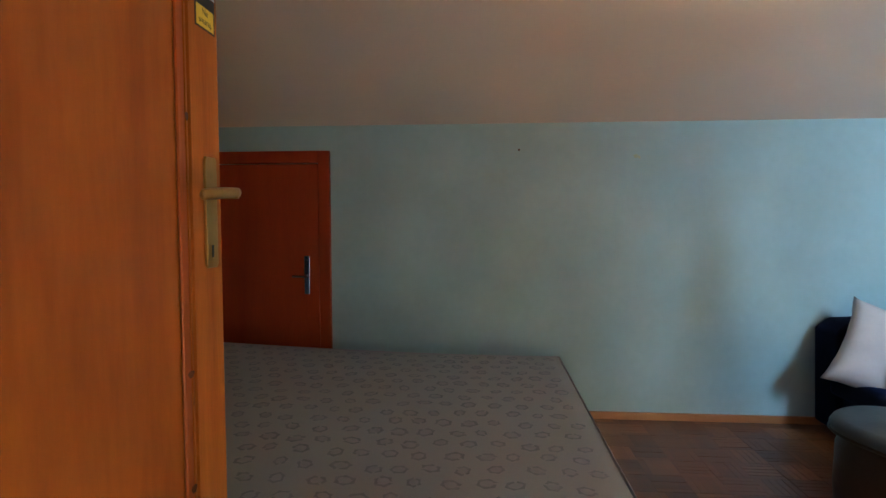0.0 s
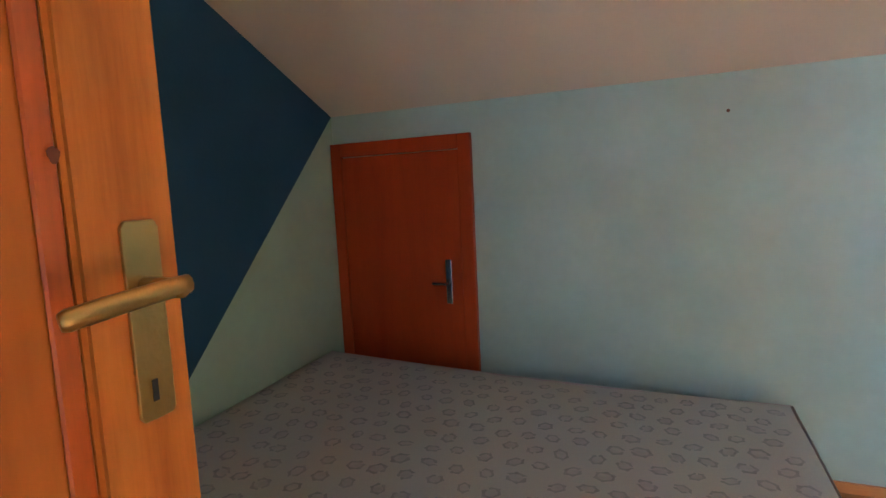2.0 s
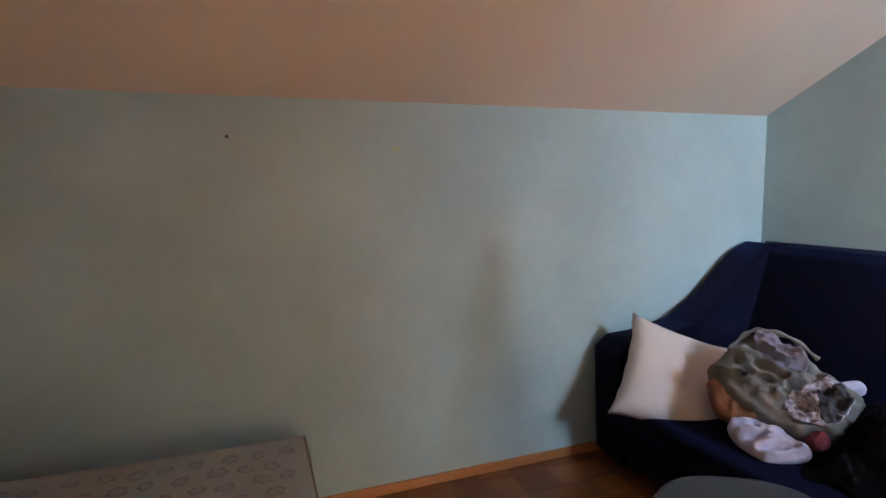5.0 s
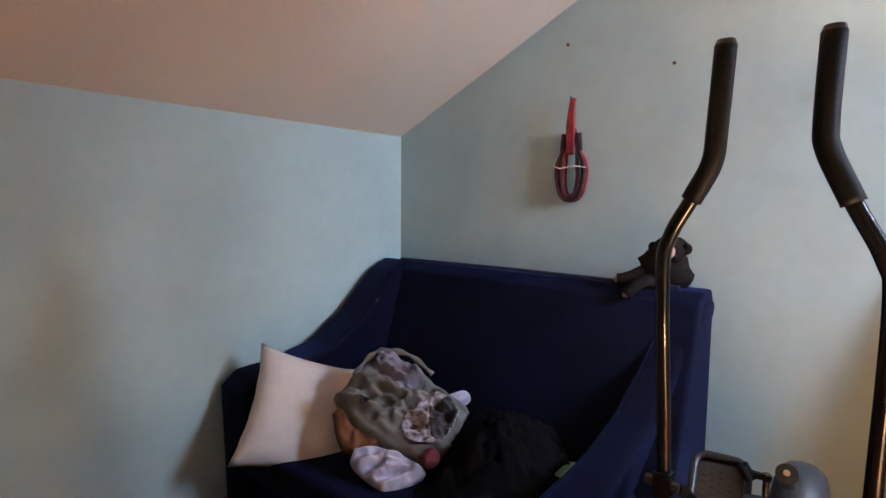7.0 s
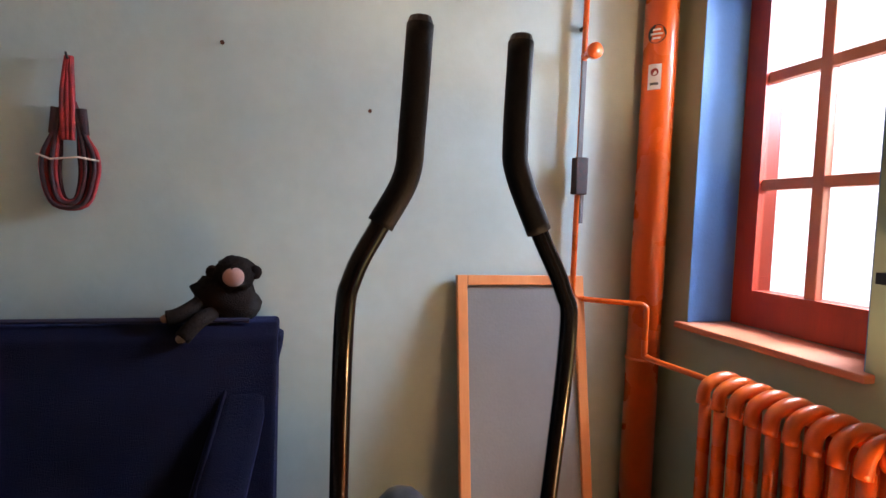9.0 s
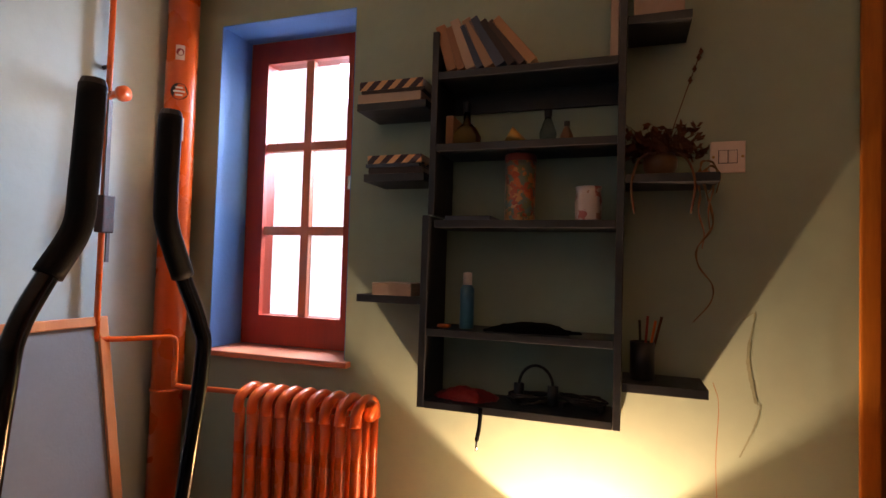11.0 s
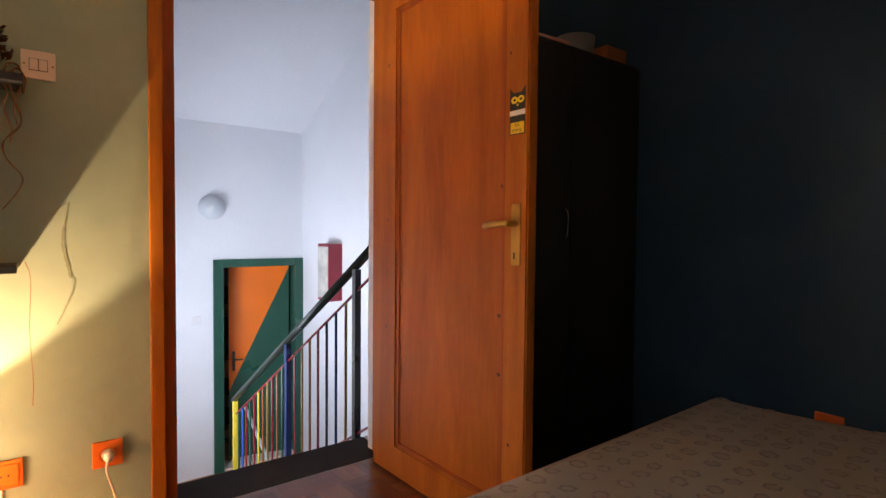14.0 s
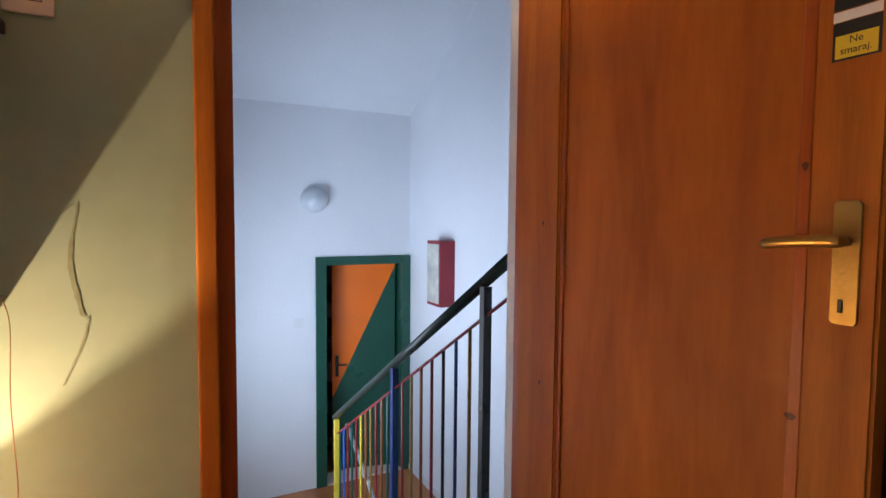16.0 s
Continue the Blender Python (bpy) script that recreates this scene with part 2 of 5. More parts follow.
def smooth_path(points, steps=6):
    """A Catmull-Rom line through points."""
    p = [Vector(q) for q in points]
    p = [2 * p[0] - p[1], *p, 2 * p[-1] - p[-2]]
    out = []
    for i in range(1, len(p) - 2):
        for k in range(steps):
            t = k / steps
            out.append(.5 * ((2 * p[i]) + (p[i + 1] - p[i - 1]) * t + (2 * p[i - 1] - 5 * p[i] + 4 * p[i + 1] - p[i + 2]) * t * t
                             + (3 * p[i] - p[i - 1] - 3 * p[i + 1] + p[i + 2]) * t ** 3))
    return out + [p[-2]]


def lathe(profile, seg=24, bm=None, at=(0, 0, 0)):
    b = bm or bmesh.new()
    rings = []
    for r, z in profile:
        rings.append([b.verts.new((at[0] + r * math.cos(2 * math.pi * k / seg), at[1] + r * math.sin(2 * math.pi * k / seg), at[2] + z)) for k in range(seg)])
    for a, c in zip(rings, rings[1:]):
        for k in range(seg):
            b.faces.new((a[k], a[(k + 1) % seg], c[(k + 1) % seg], c[k]))
    return b


def prism(outline, a0, a1, axis="x", bevel=0.0, bm=None):
    """An outline of pairs drawn out from a0 to a1 along an axis."""
    b = bm or bmesh.new()

    def at(a, p, q):
        return {"x": (a, p, q), "y": (p, a, q), "z": (p, q, a)}[axis]
    r0 = [b.verts.new(at(a0, *pq)) for pq in outline]
    r1 = [b.verts.new(at(a1, *pq)) for pq in outline]
    fs = [b.faces.new(r0), b.faces.new(list(reversed(r1)))]
    for k in range(len(outline)):
        j = (k + 1) % len(outline)
        fs.append(b.faces.new((r0[k], r1[k], r1[j], r0[j])))
    bmesh.ops.recalc_face_normals(b, faces=fs)
    if bevel:
        bmesh.ops.bevel(b, geom=list({e for f in fs for e in f.edges}), offset=bevel, segments=3, affect="EDGES", profile=.6)
    return b


def merge(*bms):
    out = bmesh.new()
    for bm in bms:
        me = bpy.data.meshes.new("tmp")
        bm.to_mesh(me)
        out.from_mesh(me)
        bm.free()
        bpy.data.meshes.remove(me)
    return out


def structure(name, bm, mat, label="", parent=None, smooth=False):
    return tagged(part(name, bm, mat, parent, label, smooth), kind="structure")


# ---- the room ----
XW, XE, YN = -.96, 2.942, 2.63      # west, east and north walls
EAVE, SLOPE = 1.434, .488           # ceiling height at the north wall, rise towards the south
T = .2                              # wall thickness


def ceil_z(y):
    return EAVE + (YN - y) * SLOPE


def wall_panel(x0, x1, y, t, z0, z1, holes, bm=None, top=None):
    """A wall along x with rectangular holes (x0, x1, z0, z1), from y to y - t."""
    b = bm or bmesh.new()
    xs = sorted({x0, x1, *(h[0] for h in holes), *(h[1] for h in holes)})
    zs = sorted({z0, z1, *(h[2] for h in holes), *(h[3] for h in holes)})

    def solid(i, k):
        cx, cz = (xs[i] + xs[i + 1]) / 2, (zs[k] + zs[k + 1]) / 2
        return not any(h[0] < cx < h[1] and h[2] < cz < h[3] for h in holes)
    cache = {}

    def v(x, yy, z):
        if (x, yy, z) not in cache:
            cache[x, yy, z] = b.verts.new((x, yy, z))
        return cache[x, yy, z]
    nx, nz = len(xs) - 1, len(zs) - 1
    for i in range(nx):
        for k in range(nz):
            if not solid(i, k):
                continue
            a, c, d, e = xs[i], xs[i + 1], zs[k], zs[k + 1]
            b.faces.new((v(a, y, d), v(a, y, e), v(c, y, e), v(c, y, d)))
            b.faces.new((v(a, y - t, d), v(c, y - t, d), v(c, y - t, e), v(a, y - t, e)))
            for di, dk, q in ((-1, 0, ((a, d), (a, e))), (1, 0, ((c, e), (c, d))), (0, -1, ((c, d), (a, d))), (0, 1, ((a, e), (c, e)))):
                ii, kk = i + di, k + dk
                if not (0 <= ii < nx and 0 <= kk < nz) or not solid(ii, kk):
                    (p, q1), (p2, q2) = q
                    b.faces.new((v(p, y, q1), v(p, y - t, q1), v(p2, y - t, q2), v(p2, y, q2)))
    bmesh.ops.recalc_face_normals(b, faces=b.faces)
    return b


WIN = (2.237, 2.787, .84, 2.01)
DOOR = (-.09, .82, 0, 2.03)
TRANS = (-.05, .82, 2.10, 2.46)
structure("wall_south", merge(wall_panel(XW - T, 1.0, 0, .09, -1.6, 2.95, [(DOOR[0], DOOR[1], 0, 2.46)]), wall_panel(1.0, XE + T, 0, T, -1.6, 2.95, [WIN])), OLIVE,
          "sage green painted plaster wall")
structure("wall_north", box(XW - T, XE + T, YN, YN + T, -.15, EAVE + .1), MINT, "pale mint painted plaster wall")
structure("wall_east", prism([(-T, -.15), (YN, -.15), (YN, EAVE + .05), (0, ceil_z(0) + .05), (-T, ceil_z(0) + .05)], XE, XE + T), MINT, "pale mint painted plaster gable wall")


def west_wall():
    b = bmesh.new()
    z0 = -.15
    k = 1.02
    ylow = YN - (EAVE - z0) / k
    front = [((0, z0), (ylow, z0), (YN, EAVE), (0, ceil_z(0))), ((ylow, z0), (YN, z0), (YN, EAVE))]
    for n, poly in enumerate(front):
        f = b.faces.new([b.verts.new((XW, y, z)) for y, z in poly])
        f.material_index = n
        if f.normal.x < 0:
            f.normal_flip()
    back = prism([(0, z0), (YN, z0), (YN, EAVE + .05), (0, ceil_z(0) + .05)], XW - T, XW - .004)
    out = merge(b, back)
    return out


structure("wall_west", west_wall(), [NAVY_WALL, OLIVE], "wall painted navy above a slanting line and sage below")
roof = prism([(-T, ceil_z(-T)), (YN + T, ceil_z(YN + T)), (YN + T, ceil_z(YN + T) + .2), (-T, ceil_z(-T) + .2)], XW - T, XE + T)
for v in roof.verts:                # it rises a little less at the west wall
    if v.co.x < 0:
        v.co.z -= (YN - v.co.y) * .04
structure("ceiling", roof, CEIL, "sloping off-white painted attic ceiling")
structure("floor", box(XW - T, XE + T, 0, YN + T, -.15, -.008), JOINT, "wood mosaic parquet floor")
structure("threshold", box(DOOR[0] + .002, DOOR[1] - .002, -.236, -.002, -.15, .002, .004), STONE, "dark worn door threshold")
structure("skirting_north", box(XW, XE - .012, YN - .014, YN - .001, 0, .036, .003), SKIRT, "light brown wooden skirting")
structure("skirting_east", box(XE - .014, XE - .001, 0.02, YN - .016, 0, .045, .003), SKIRT, "light brown wooden skirting")
structure("skirting_south", box(.9, XE - .016, .001, .014, 0, .045, .003), SKIRT, "light brown wooden skirting")

# ---- stair hall ----
HX0, HX1, HY = -1.1, .95, -3.315
LOW = -1.35
GD = (-1.02, -.30, LOW, .62)       # opening of the green door


def hall_z(y):
    return 1.98 + (y - HY) * .52


structure("hall_wall_south", wall_panel(HX0 - T, HX1 + T, HY, T, LOW - .2, 2.1, [GD]), HALL_WHITE, "white painted plaster wall")
structure("hall_wall_west", prism([(HY - T, -3.2), (-.105, -3.2), (-.105, 3.9), (HY - T, 2.1)], HX0 - T, HX0), HALL_WHITE, "white painted plaster wall")
# unseen wall; its opening is assumed, made for the added hall lamp
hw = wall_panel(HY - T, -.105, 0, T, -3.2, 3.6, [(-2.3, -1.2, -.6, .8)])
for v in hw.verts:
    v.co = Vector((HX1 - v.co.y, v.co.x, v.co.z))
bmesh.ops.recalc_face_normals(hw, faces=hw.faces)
structure("hall_wall_east", hw, HALL_WHITE, "white painted plaster wall, unseen, with an assumed window opening")
structure("hall_wall_north", wall_panel(HX0 - T, HX1 + .04, -.0925, .012, -3.2, 3.9, [(DOOR[0], DOOR[1], -.17, 2.46)]), HALL_WHITE, "white painted plaster wall")


def hall_ceiling():
    b = bmesh.new()
    x0, x1, hx0, hx1 = HX0 - T, HX1 + T, -.75, .15
    ys = [HY - T, -1.8, -.9, -.105]
    for i in range(3):
        for a, c in ((x0, hx0), (hx0, hx1), (hx1, x1)):
            box(a, c, ys[i], ys[i + 1], 0, .15, bm=b)
    for v in b.verts:
        v.co.z += hall_z(v.co.y)
    return b


structure("hall_ceiling", hall_ceiling(), HALL_WHITE, "sloping white ceiling over the stairs")
structure("hall_floor", box(-1.3, 1.15, HY - 2.4, -2.21, LOW - .2, LOW), wood("hall_floor_wood", (.50, .20, .07), (.32, .11, .035), .3, along=(8, 1.2, 8)),
          "reddish wooden landing floor")
structure("basement_floor", box(-1.3, 1.15, -2.6, 0, -3.3, -3.2), STONE)


def stairs():
    b = bmesh.new()
    n, run = 7, .29
    rise = -LOW / 8
    box(-.16, HX1, -.2395, -.237, -.3, -.003, bm=b)
    for i in range(n):
        y1 = -.24 - run * i
        z = -rise * (i + 1)
        box(-.10, HX1, y1 - run, y1, z - .25, z, .004, 1, bm=b)
    prism([(-.24, .0), (-.24, -.35), (-2.27, LOW), (-2.27, LOW + .16)], -.155, -.101, "x", bm=b)
    return b


structure("stairs", stairs(), HALL_WHITE, "painted stair flight down to the landing")

# ---- window ----
win = structure("window_1", wall_panel(WIN[0] + .004, WIN[1] - .004, -.163, .055, WIN[2] + .003, WIN[3] - .004, [(2.345, 2.695, .955, 1.915)]), RED_WINDOW,
                "red painted wooden window with six panes")
structure("window_sash", wall_panel(2.325, 2.715, -.150, .012, .93, 1.94, [(2.345, 2.695, .955, 1.915)]), RED_WINDOW, "", win)
# bars widened and salmon, not frame red: glare of the panes put in
structure("glazing_bar", box(2.496, 2.530, -.185, -.158, .955, 1.915, .003), SILL_AND_GLARE, "", win)
for z in (1.275, 1.593):
    structure("glazing_bar", box(2.345, 2.695, -.184, -.160, z - .016, z + .016, .003), SILL_AND_GLARE, "", win)
PANE = bpy.data.materials.new("window_glass")
PANE.use_nodes = True
PANE.node_tree.nodes["Principled BSDF"].inputs["Transmission Weight"].default_value = 1
PANE.node_tree.nodes["Principled BSDF"].inputs["Roughness"].default_value = 0
PANE.node_tree.nodes["Principled BSDF"].inputs["IOR"].default_value = 1.01
for x0, x1 in ((2.345, 2.499), (2.527, 2.695)):
    for z0, z1 in ((.955, 1.261), (1.289, 1.579), (1.607, 1.915)):
        o = structure("pane", box(x0, x1, -.176, -.172, z0, z1), PANE, "", win)
        o.visible_shadow = False
structure("window_sill", box(2.215, 2.81, -.16, .03, .822, .842, .005), SILL_AND_GLARE, "salmon painted sill", win)
structure("window_latch", box(2.300, 2.318, -.148, -.12, 1.42, 1.47, .003), CHROME, "small metal latch", win)
rev = bmesh.new()
box(WIN[1] - .003, WIN[1] - .0005, -.162, -.001, WIN[2] + .003, WIN[3] - .001, bm=rev)
box(WIN[0] + .001, WIN[1] - .004, -.162, -.001, WIN[3] - .003, WIN[3] - .0005, bm=rev)
box(WIN[0] + .0005, WIN[0] + .003, -.162, -.001, WIN[2] + .003, WIN[3] - .004, bm=rev)
structure("window_reveal", rev, REVEAL_BLUE, "bright blue painted reveal", win)
sk = bpy.data.materials.new("overcast_sky")
sk.use_nodes = True
skb = sk.node_tree.nodes["Principled BSDF"]
skb.inputs["Base Color"].default_value = (0, 0, 0, 1)
skb.inputs["Emission Color"].default_value = (.90, .94, 1, 1)
skb.inputs["Emission Strength"].default_value = 2.4
bd = bmesh.new()
bd.faces.new([bd.verts.new(p) for p in ((-4, -6, -3), (12, -6, -3), (12, -6, 8), (-4, -6, 8))])
structure("backdrop", bd, sk, "bright overcast sky")

# ---- door frame and leaf ----
door = structure("door_1", bmesh.new(), PINE, "open panelled orange pine door")
fr = bmesh.new()
for x0, x1 in ((DOOR[0], -.038), (.77, DOOR[1])):
    box(x0, x1, -.06, .012, .005, 2.46, .002, 1, bm=fr)
box(-.038, .77, -.06, .012, 1.98, 2.06, .002, 1, bm=fr)
box(-.038, .77, -.06, .012, 2.40, 2.46, .002, 1, bm=fr)
rv = bmesh.new()
box(DOOR[0] + .001, -.042, -.104, -.062, .005, 2.455, bm=rv)
box(.774, DOOR[1] - .001, -.104, -.062, .005, 2.455, bm=rv)
structure("door_reveal", rv, HALL_WHITE, "white plastered reveal", door)
structure("door_frame", fr, FRAME_WOOD, "dark orange wooden frame", door)
ar = bmesh.new()
box(.806, .850, .0125, .026, .0, 2.5, .005, bm=ar)
box(-.115, -.045, .0125, .026, .0, 2.5, .005, bm=ar)
box(-.045, .806, .0125, .026, 2.44, 2.5, .005, bm=ar)
box(-.045, .806, .0125, .024, 2.0, 2.05, .004, bm=ar)
structure("architrave", ar, PINE, "orange pine architrave", door)
structure("transom_pane", box(-.038, .77, -.04, -.034, 2.06, 2.40), PANE, "", door).visible_shadow = False
leaf = structure("door_leaf", bmesh.new(), PINE, "orange varnished pine leaf", door)
leaf.matrix_basis = pose(0.0, .045, 0, 0, 0, .4)
LT, LW, LH = .042, .866, 1.985


def leaf_body():
    b = bmesh.new()
    h = [(.17, LW - .099, .13, LH - .14)]
    # the leaf lies along y: built along x, then turned
    wall_panel(0, LW, LT / 2, LT, .006, LH, h, bm=b)
    for v in b.verts:
        v.co = Vector((-v.co.y, v.co.x, v.co.z))
    bmesh.ops.recalc_face_normals(b, faces=b.faces)
    bmesh.ops.bevel(b, geom=[e for e in b.edges if e.calc_length() > .05 and len(e.link_faces) == 2 and e.calc_face_angle(0) > 1], offset=.005, segments=2, affect="EDGES")
    return b


structure("leaf_frame", leaf_body(), PINE, "", leaf)
structure("leaf_panel", box(-.010, .010, .168, LW - .097, .128, LH - .138), PINE_PANEL, "", leaf)
# darker wood strips: the groove's shade is put into their colour
mo = bmesh.new()
for sx in (-1, 1):
    a_, c_ = (.0102, .0155) if sx > 0 else (-.0155, -.0102)
    box(a_, c_, LW - .121, LW - .0995, .131, LH - .141, .002, 1, bm=mo)
    box(a_, c_, .1705, .186, .131, LH - .141, .002, 1, bm=mo)
    box(a_, c_, .187, LW - .122, .131, .147, .002, 1, bm=mo)
    box(a_, c_, .187, LW - .122, LH - .157, LH - .141, .002, 1, bm=mo)
structure("leaf_moulding", mo, FRAME_WOOD, "moulding strips in darker wood for the dark of the groove", leaf)
KNOT = wood("knot_wood", (.10, .025, .006), (.045, .010, .003), .5, coat=.1)
kn = bmesh.new()
for y, z, ra, rb in ((.799, .726, .009, .006), (.799, .543, .008, .007), (.805, 1.125, .005, .007), (.858, .933, .008, .007), (.844, .336, .006, .006), (.160, 1.641, .006, .008), (.155, 1.028, .004, .006), (.150, .60, .005, .007), (.838, 1.52, .004, .005)):
    rim = [kn.verts.new((.0213, y - .045 + ra * math.cos(a) * (1 + .2 * math.sin(3 * a)), z + rb * math.sin(a))) for a in [k * math.pi / 7 for k in range(14)]]
    kn.faces.new(rim)
structure("wood_knot", kn, KNOT, "small dark wood knots", leaf)
hd = tube([(.021, .823, 1.01), (.070, .823, 1.01)], .009)
lever = tube(smooth_path([(.064, .834, 1.012), (.067, .79, 1.010), (.065, .745, 1.006), (.060, .724, 1.003)], 4), [.0088] * 12 + [.007], 10)
for v in lever.verts:
    v.co.x = .067 + (v.co.x - .067) * .75
structure("door_handle", merge(hd, lever), BRASS, "worn brass lever handle", leaf, True)
arc = [(.805, .892), (.809, .887), (.838, .887), (.842, .892), (.842, 1.064), (.838, 1.070), (.809, 1.070), (.805, 1.064)]
structure("handle_plate", prism(arc, .021, .0255, "x", .0015), BRASS, "worn brass plate", leaf)
# flat black piece gives the darkness inside the keyhole
structure("keyhole", merge(box(.0268, .0275, .817, .823, .905, .925), lathe([(0.0001, 0), (.005, 0)], 10, at=(0, 0, 0))), BLACK_FLAT, "", leaf)
UP = .013
st = bmesh.new()
box(.0212, .0218, .800, .848, 1.335 + UP, 1.385 + UP, bm=st)
prism([(.800, 1.385 + UP), (.800, 1.402 + UP), (.812, 1.385 + UP)], .0212, .0218, bm=st)
prism([(.836, 1.385 + UP), (.848, 1.402 + UP), (.848, 1.385 + UP)], .0212, .0218, bm=st)
box(.0212, .0218, .800, .848, 1.262 + UP, 1.3175 + UP, bm=st)
sticker = structure("sticker", st, BLACK_FLAT, "black and yellow owl sticker", leaf)

# ---- wardrobe ----
def wardrobe():
    w = thing("wardrobe", "tall black painted wardrobe standing against the navy wall", "wardrobe", at=(-.04, .06, 0), rz=0)
    part("body", box(-.918, 0, .0, .57, .0, 1.712, .004), BLACK_WOOD, w)
    d1 = part("door", box(-.914, -.462, .571, .592, .06, 1.697, .004), BLACK_WOOD, w)
    d2 = part("door", box(-.456, -.004, .571, .592, .06, 1.697, .004), BLACK_WOOD, w)
    for x, d in ((-.42, d2),):
        part("handle", tube(smooth_path([(x, .592, .96), (x, .612, .98), (x, .612, 1.06), (x, .592, 1.08)], 3), .004, 8), CHROME, d, "", True)
    return w


wardrobe()
b = thing("folded_paper", "rolled pale paper lying on top of the wardrobe", "paper", at=(-.47, .42, 1.7125))
part("sheet", tube([(.0, -.14, .16), (-.13, .12, .030)], [.026, .027], 16), material("printed_pale_paper", (.55, .42, .38), .8, color2=(.40, .08, .06), scale=7), b, "", True)
b = thing("plastic_tub", "milky translucent tub lying on top of the wardrobe", "tub", at=(-.70, .50, 1.7125))
part("shell", lathe([(.0001, 0), (.07, 0), (.085, .10), (.080, .10), (.066, .005), (.0001, .005)], 24), material("milky_plastic", (.16, .17, .18), .4), b, "", True)
b = thing("cardboard_box", "flat dim box lying on top of the wardrobe", "box", at=(-.83, .55, 1.7125))
part("carton", box(-.07, .07, -.07, .07, 0, .06, .006), material("dim_card", (.30, .10, .03), .8), b)

# ---- mattress ----
mat = thing("mattress", "bare grey quilted mattress with printed rosettes", "mattress", at=(-.955, 1.02, 0))
MX, MY, MZ = 1.765, 1.475, .345


def hump(x, y):
    return .050 * max(0, 1 - x / 1.5) ** 1.6 * (.25 + .75 * max(0, y) / MY)


def mattress_body():
    b = bmesh.new()
    n, k = 36, 30
    rr = .05
    grid = []
    for i in range(n + 1):
        row = []
        for j in range(k + 1):
            x, y = MX * i / n, MY * j / k
            ed = min(x, MX - x, y, MY - y)
            z = MZ + hump(x, y) - .012 * max(0, 1 - ed / rr) ** 2 + .006 * noise.noise((x * 3, y * 3, 2)) + .0025 * noise.noise((x * 13, y * 13, 5))
            row.append(b.verts.new((x, y, z)))
        grid.append(row)
    for i in range(n):
        for j in range(k):
            b.faces.new((grid[i][j], grid[i + 1][j], grid[i + 1][j + 1], grid[i][j + 1]))
    rim = [grid[i][0] for i in range(n)] + [grid[n][j] for j in range(k)] + [grid[n - i][k] for i in range(n)] + [grid[0][k - j] for j in range(k)]
    prev = rim
    for dz, out in ((-.02, .008), (-.06, .013), (-.12, .014), (-.19, .010), (-.22, 0)):
        ring = []
        for v in rim:
            c = Vector((v.co.x - MX / 2, v.co.y - MY / 2, 0))
            ox = out * (1 if v.co.x > MX - .01 else -1 if v.co.x < .01 else 0) * (0 if v.co.x < .01 else 1)
            oy = out * (1 if v.co.y > MY - .01 else -1 if v.co.y < .01 else 0)
            ring.append(b.verts.new((v.co.x + ox, v.co.y + oy, MZ + hump(v.co.x, v.co.y) + dz)))
        for i in range(len(rim)):
            j = (i + 1) % len(rim)
            b.faces.new((prev[j], prev[i], ring[i], ring[j]))
        prev = ring
    b.faces.new(prev)
    bmesh.ops.recalc_face_normals(b, faces=b.faces)
    return b


part("ticking", mattress_body(), TICKING, mat, "grey quilted cover", True)
part("piping", tube([(MX * k / 20, -.004, MZ - .015 + hump(MX * k / 20, 0)) for k in range(21)] + [(MX + .006, 0.0, MZ - .015), (MX + .006, MY, MZ - .015)]
                    + [(MX * k / 20, MY + .004, MZ - .015 + hump(MX * k / 20, MY)) for k in range(20, -1, -1)], .005, 8),
     material("piping_cloth", (.45, .40, .42), .8), mat, "", True)
part("base", box(.02, MX - .03, .03, MY - .03, 0, MZ - .215, .01), BLACK_WOOD, mat, "dark low bed base")


def rosettes():
    b = bmesh.new()
    rnd = random.Random(4)
    for i in range(23):
        for j in range(19):
            x = .05 + i * .081 + (.040 if j % 2 else 0) + rnd.uniform(-.012, .012)
            y = .05 + j * .078 + rnd.uniform(-.010, .010)
            if x > MX - .045 or y > MY - .045 or x < .03 or y < .03:
                continue
            r, a0, sq = .021 + rnd.random() * .006, rnd.random() * 6, .70 + rnd.random() * .25
            seg, c0 = 18, math.cos(a0)
            gap = rnd.randrange(seg)

            def at(q, k):
                u, v = r * k * math.cos(q), r * k * sq * math.sin(q)
                px, py = x + u * c0 - v * math.sin(a0), y + u * math.sin(a0) + v * c0
                return b.verts.new((px, py, MZ + hump(px, py) + .0022 + .006 * noise.noise((px * 3, py * 3, 2)) + .0025 * noise.noise((px * 13, py * 13, 5))))
            inner = [at(2 * math.pi * s / seg, .62 + rnd.random() * .16) for s in range(seg)]
            outer = [at(2 * math.pi * s / seg, .94 + (.20 if s % 3 == 0 else .0) + rnd.random() * .10) for s in range(seg)]
            mid = at(0, .02)
            for s in range(seg):
                q = (s + 1) % seg
                if s not in (gap, (gap + 7) % seg) or rnd.random() < .4:
                    b.faces.new((inner[s], outer[s], outer[q], inner[q]))
                b.faces.new((mid, inner[s], inner[q])).material_index = 1
    return b


tagged(part("rosette_print", rosettes(), [TICK_MARK, TICK_FILL], mat, "faint grey printed rosettes"), kind="stuff")

# ---- small red door ----
d2 = structure("door_2", bmesh.new(), RED_DOOR, "closed low red-orange lacquered cupboard door")
X0, X1, ZT = -.957, -.289, 1.308
f2 = bmesh.new()
box(X0, X0 + .05, YN - .03, YN - .0015, 0, ZT, .004, bm=f2)
box(X1 - .055, X1, YN - .03, YN - .0015, 0, ZT, .004, bm=f2)
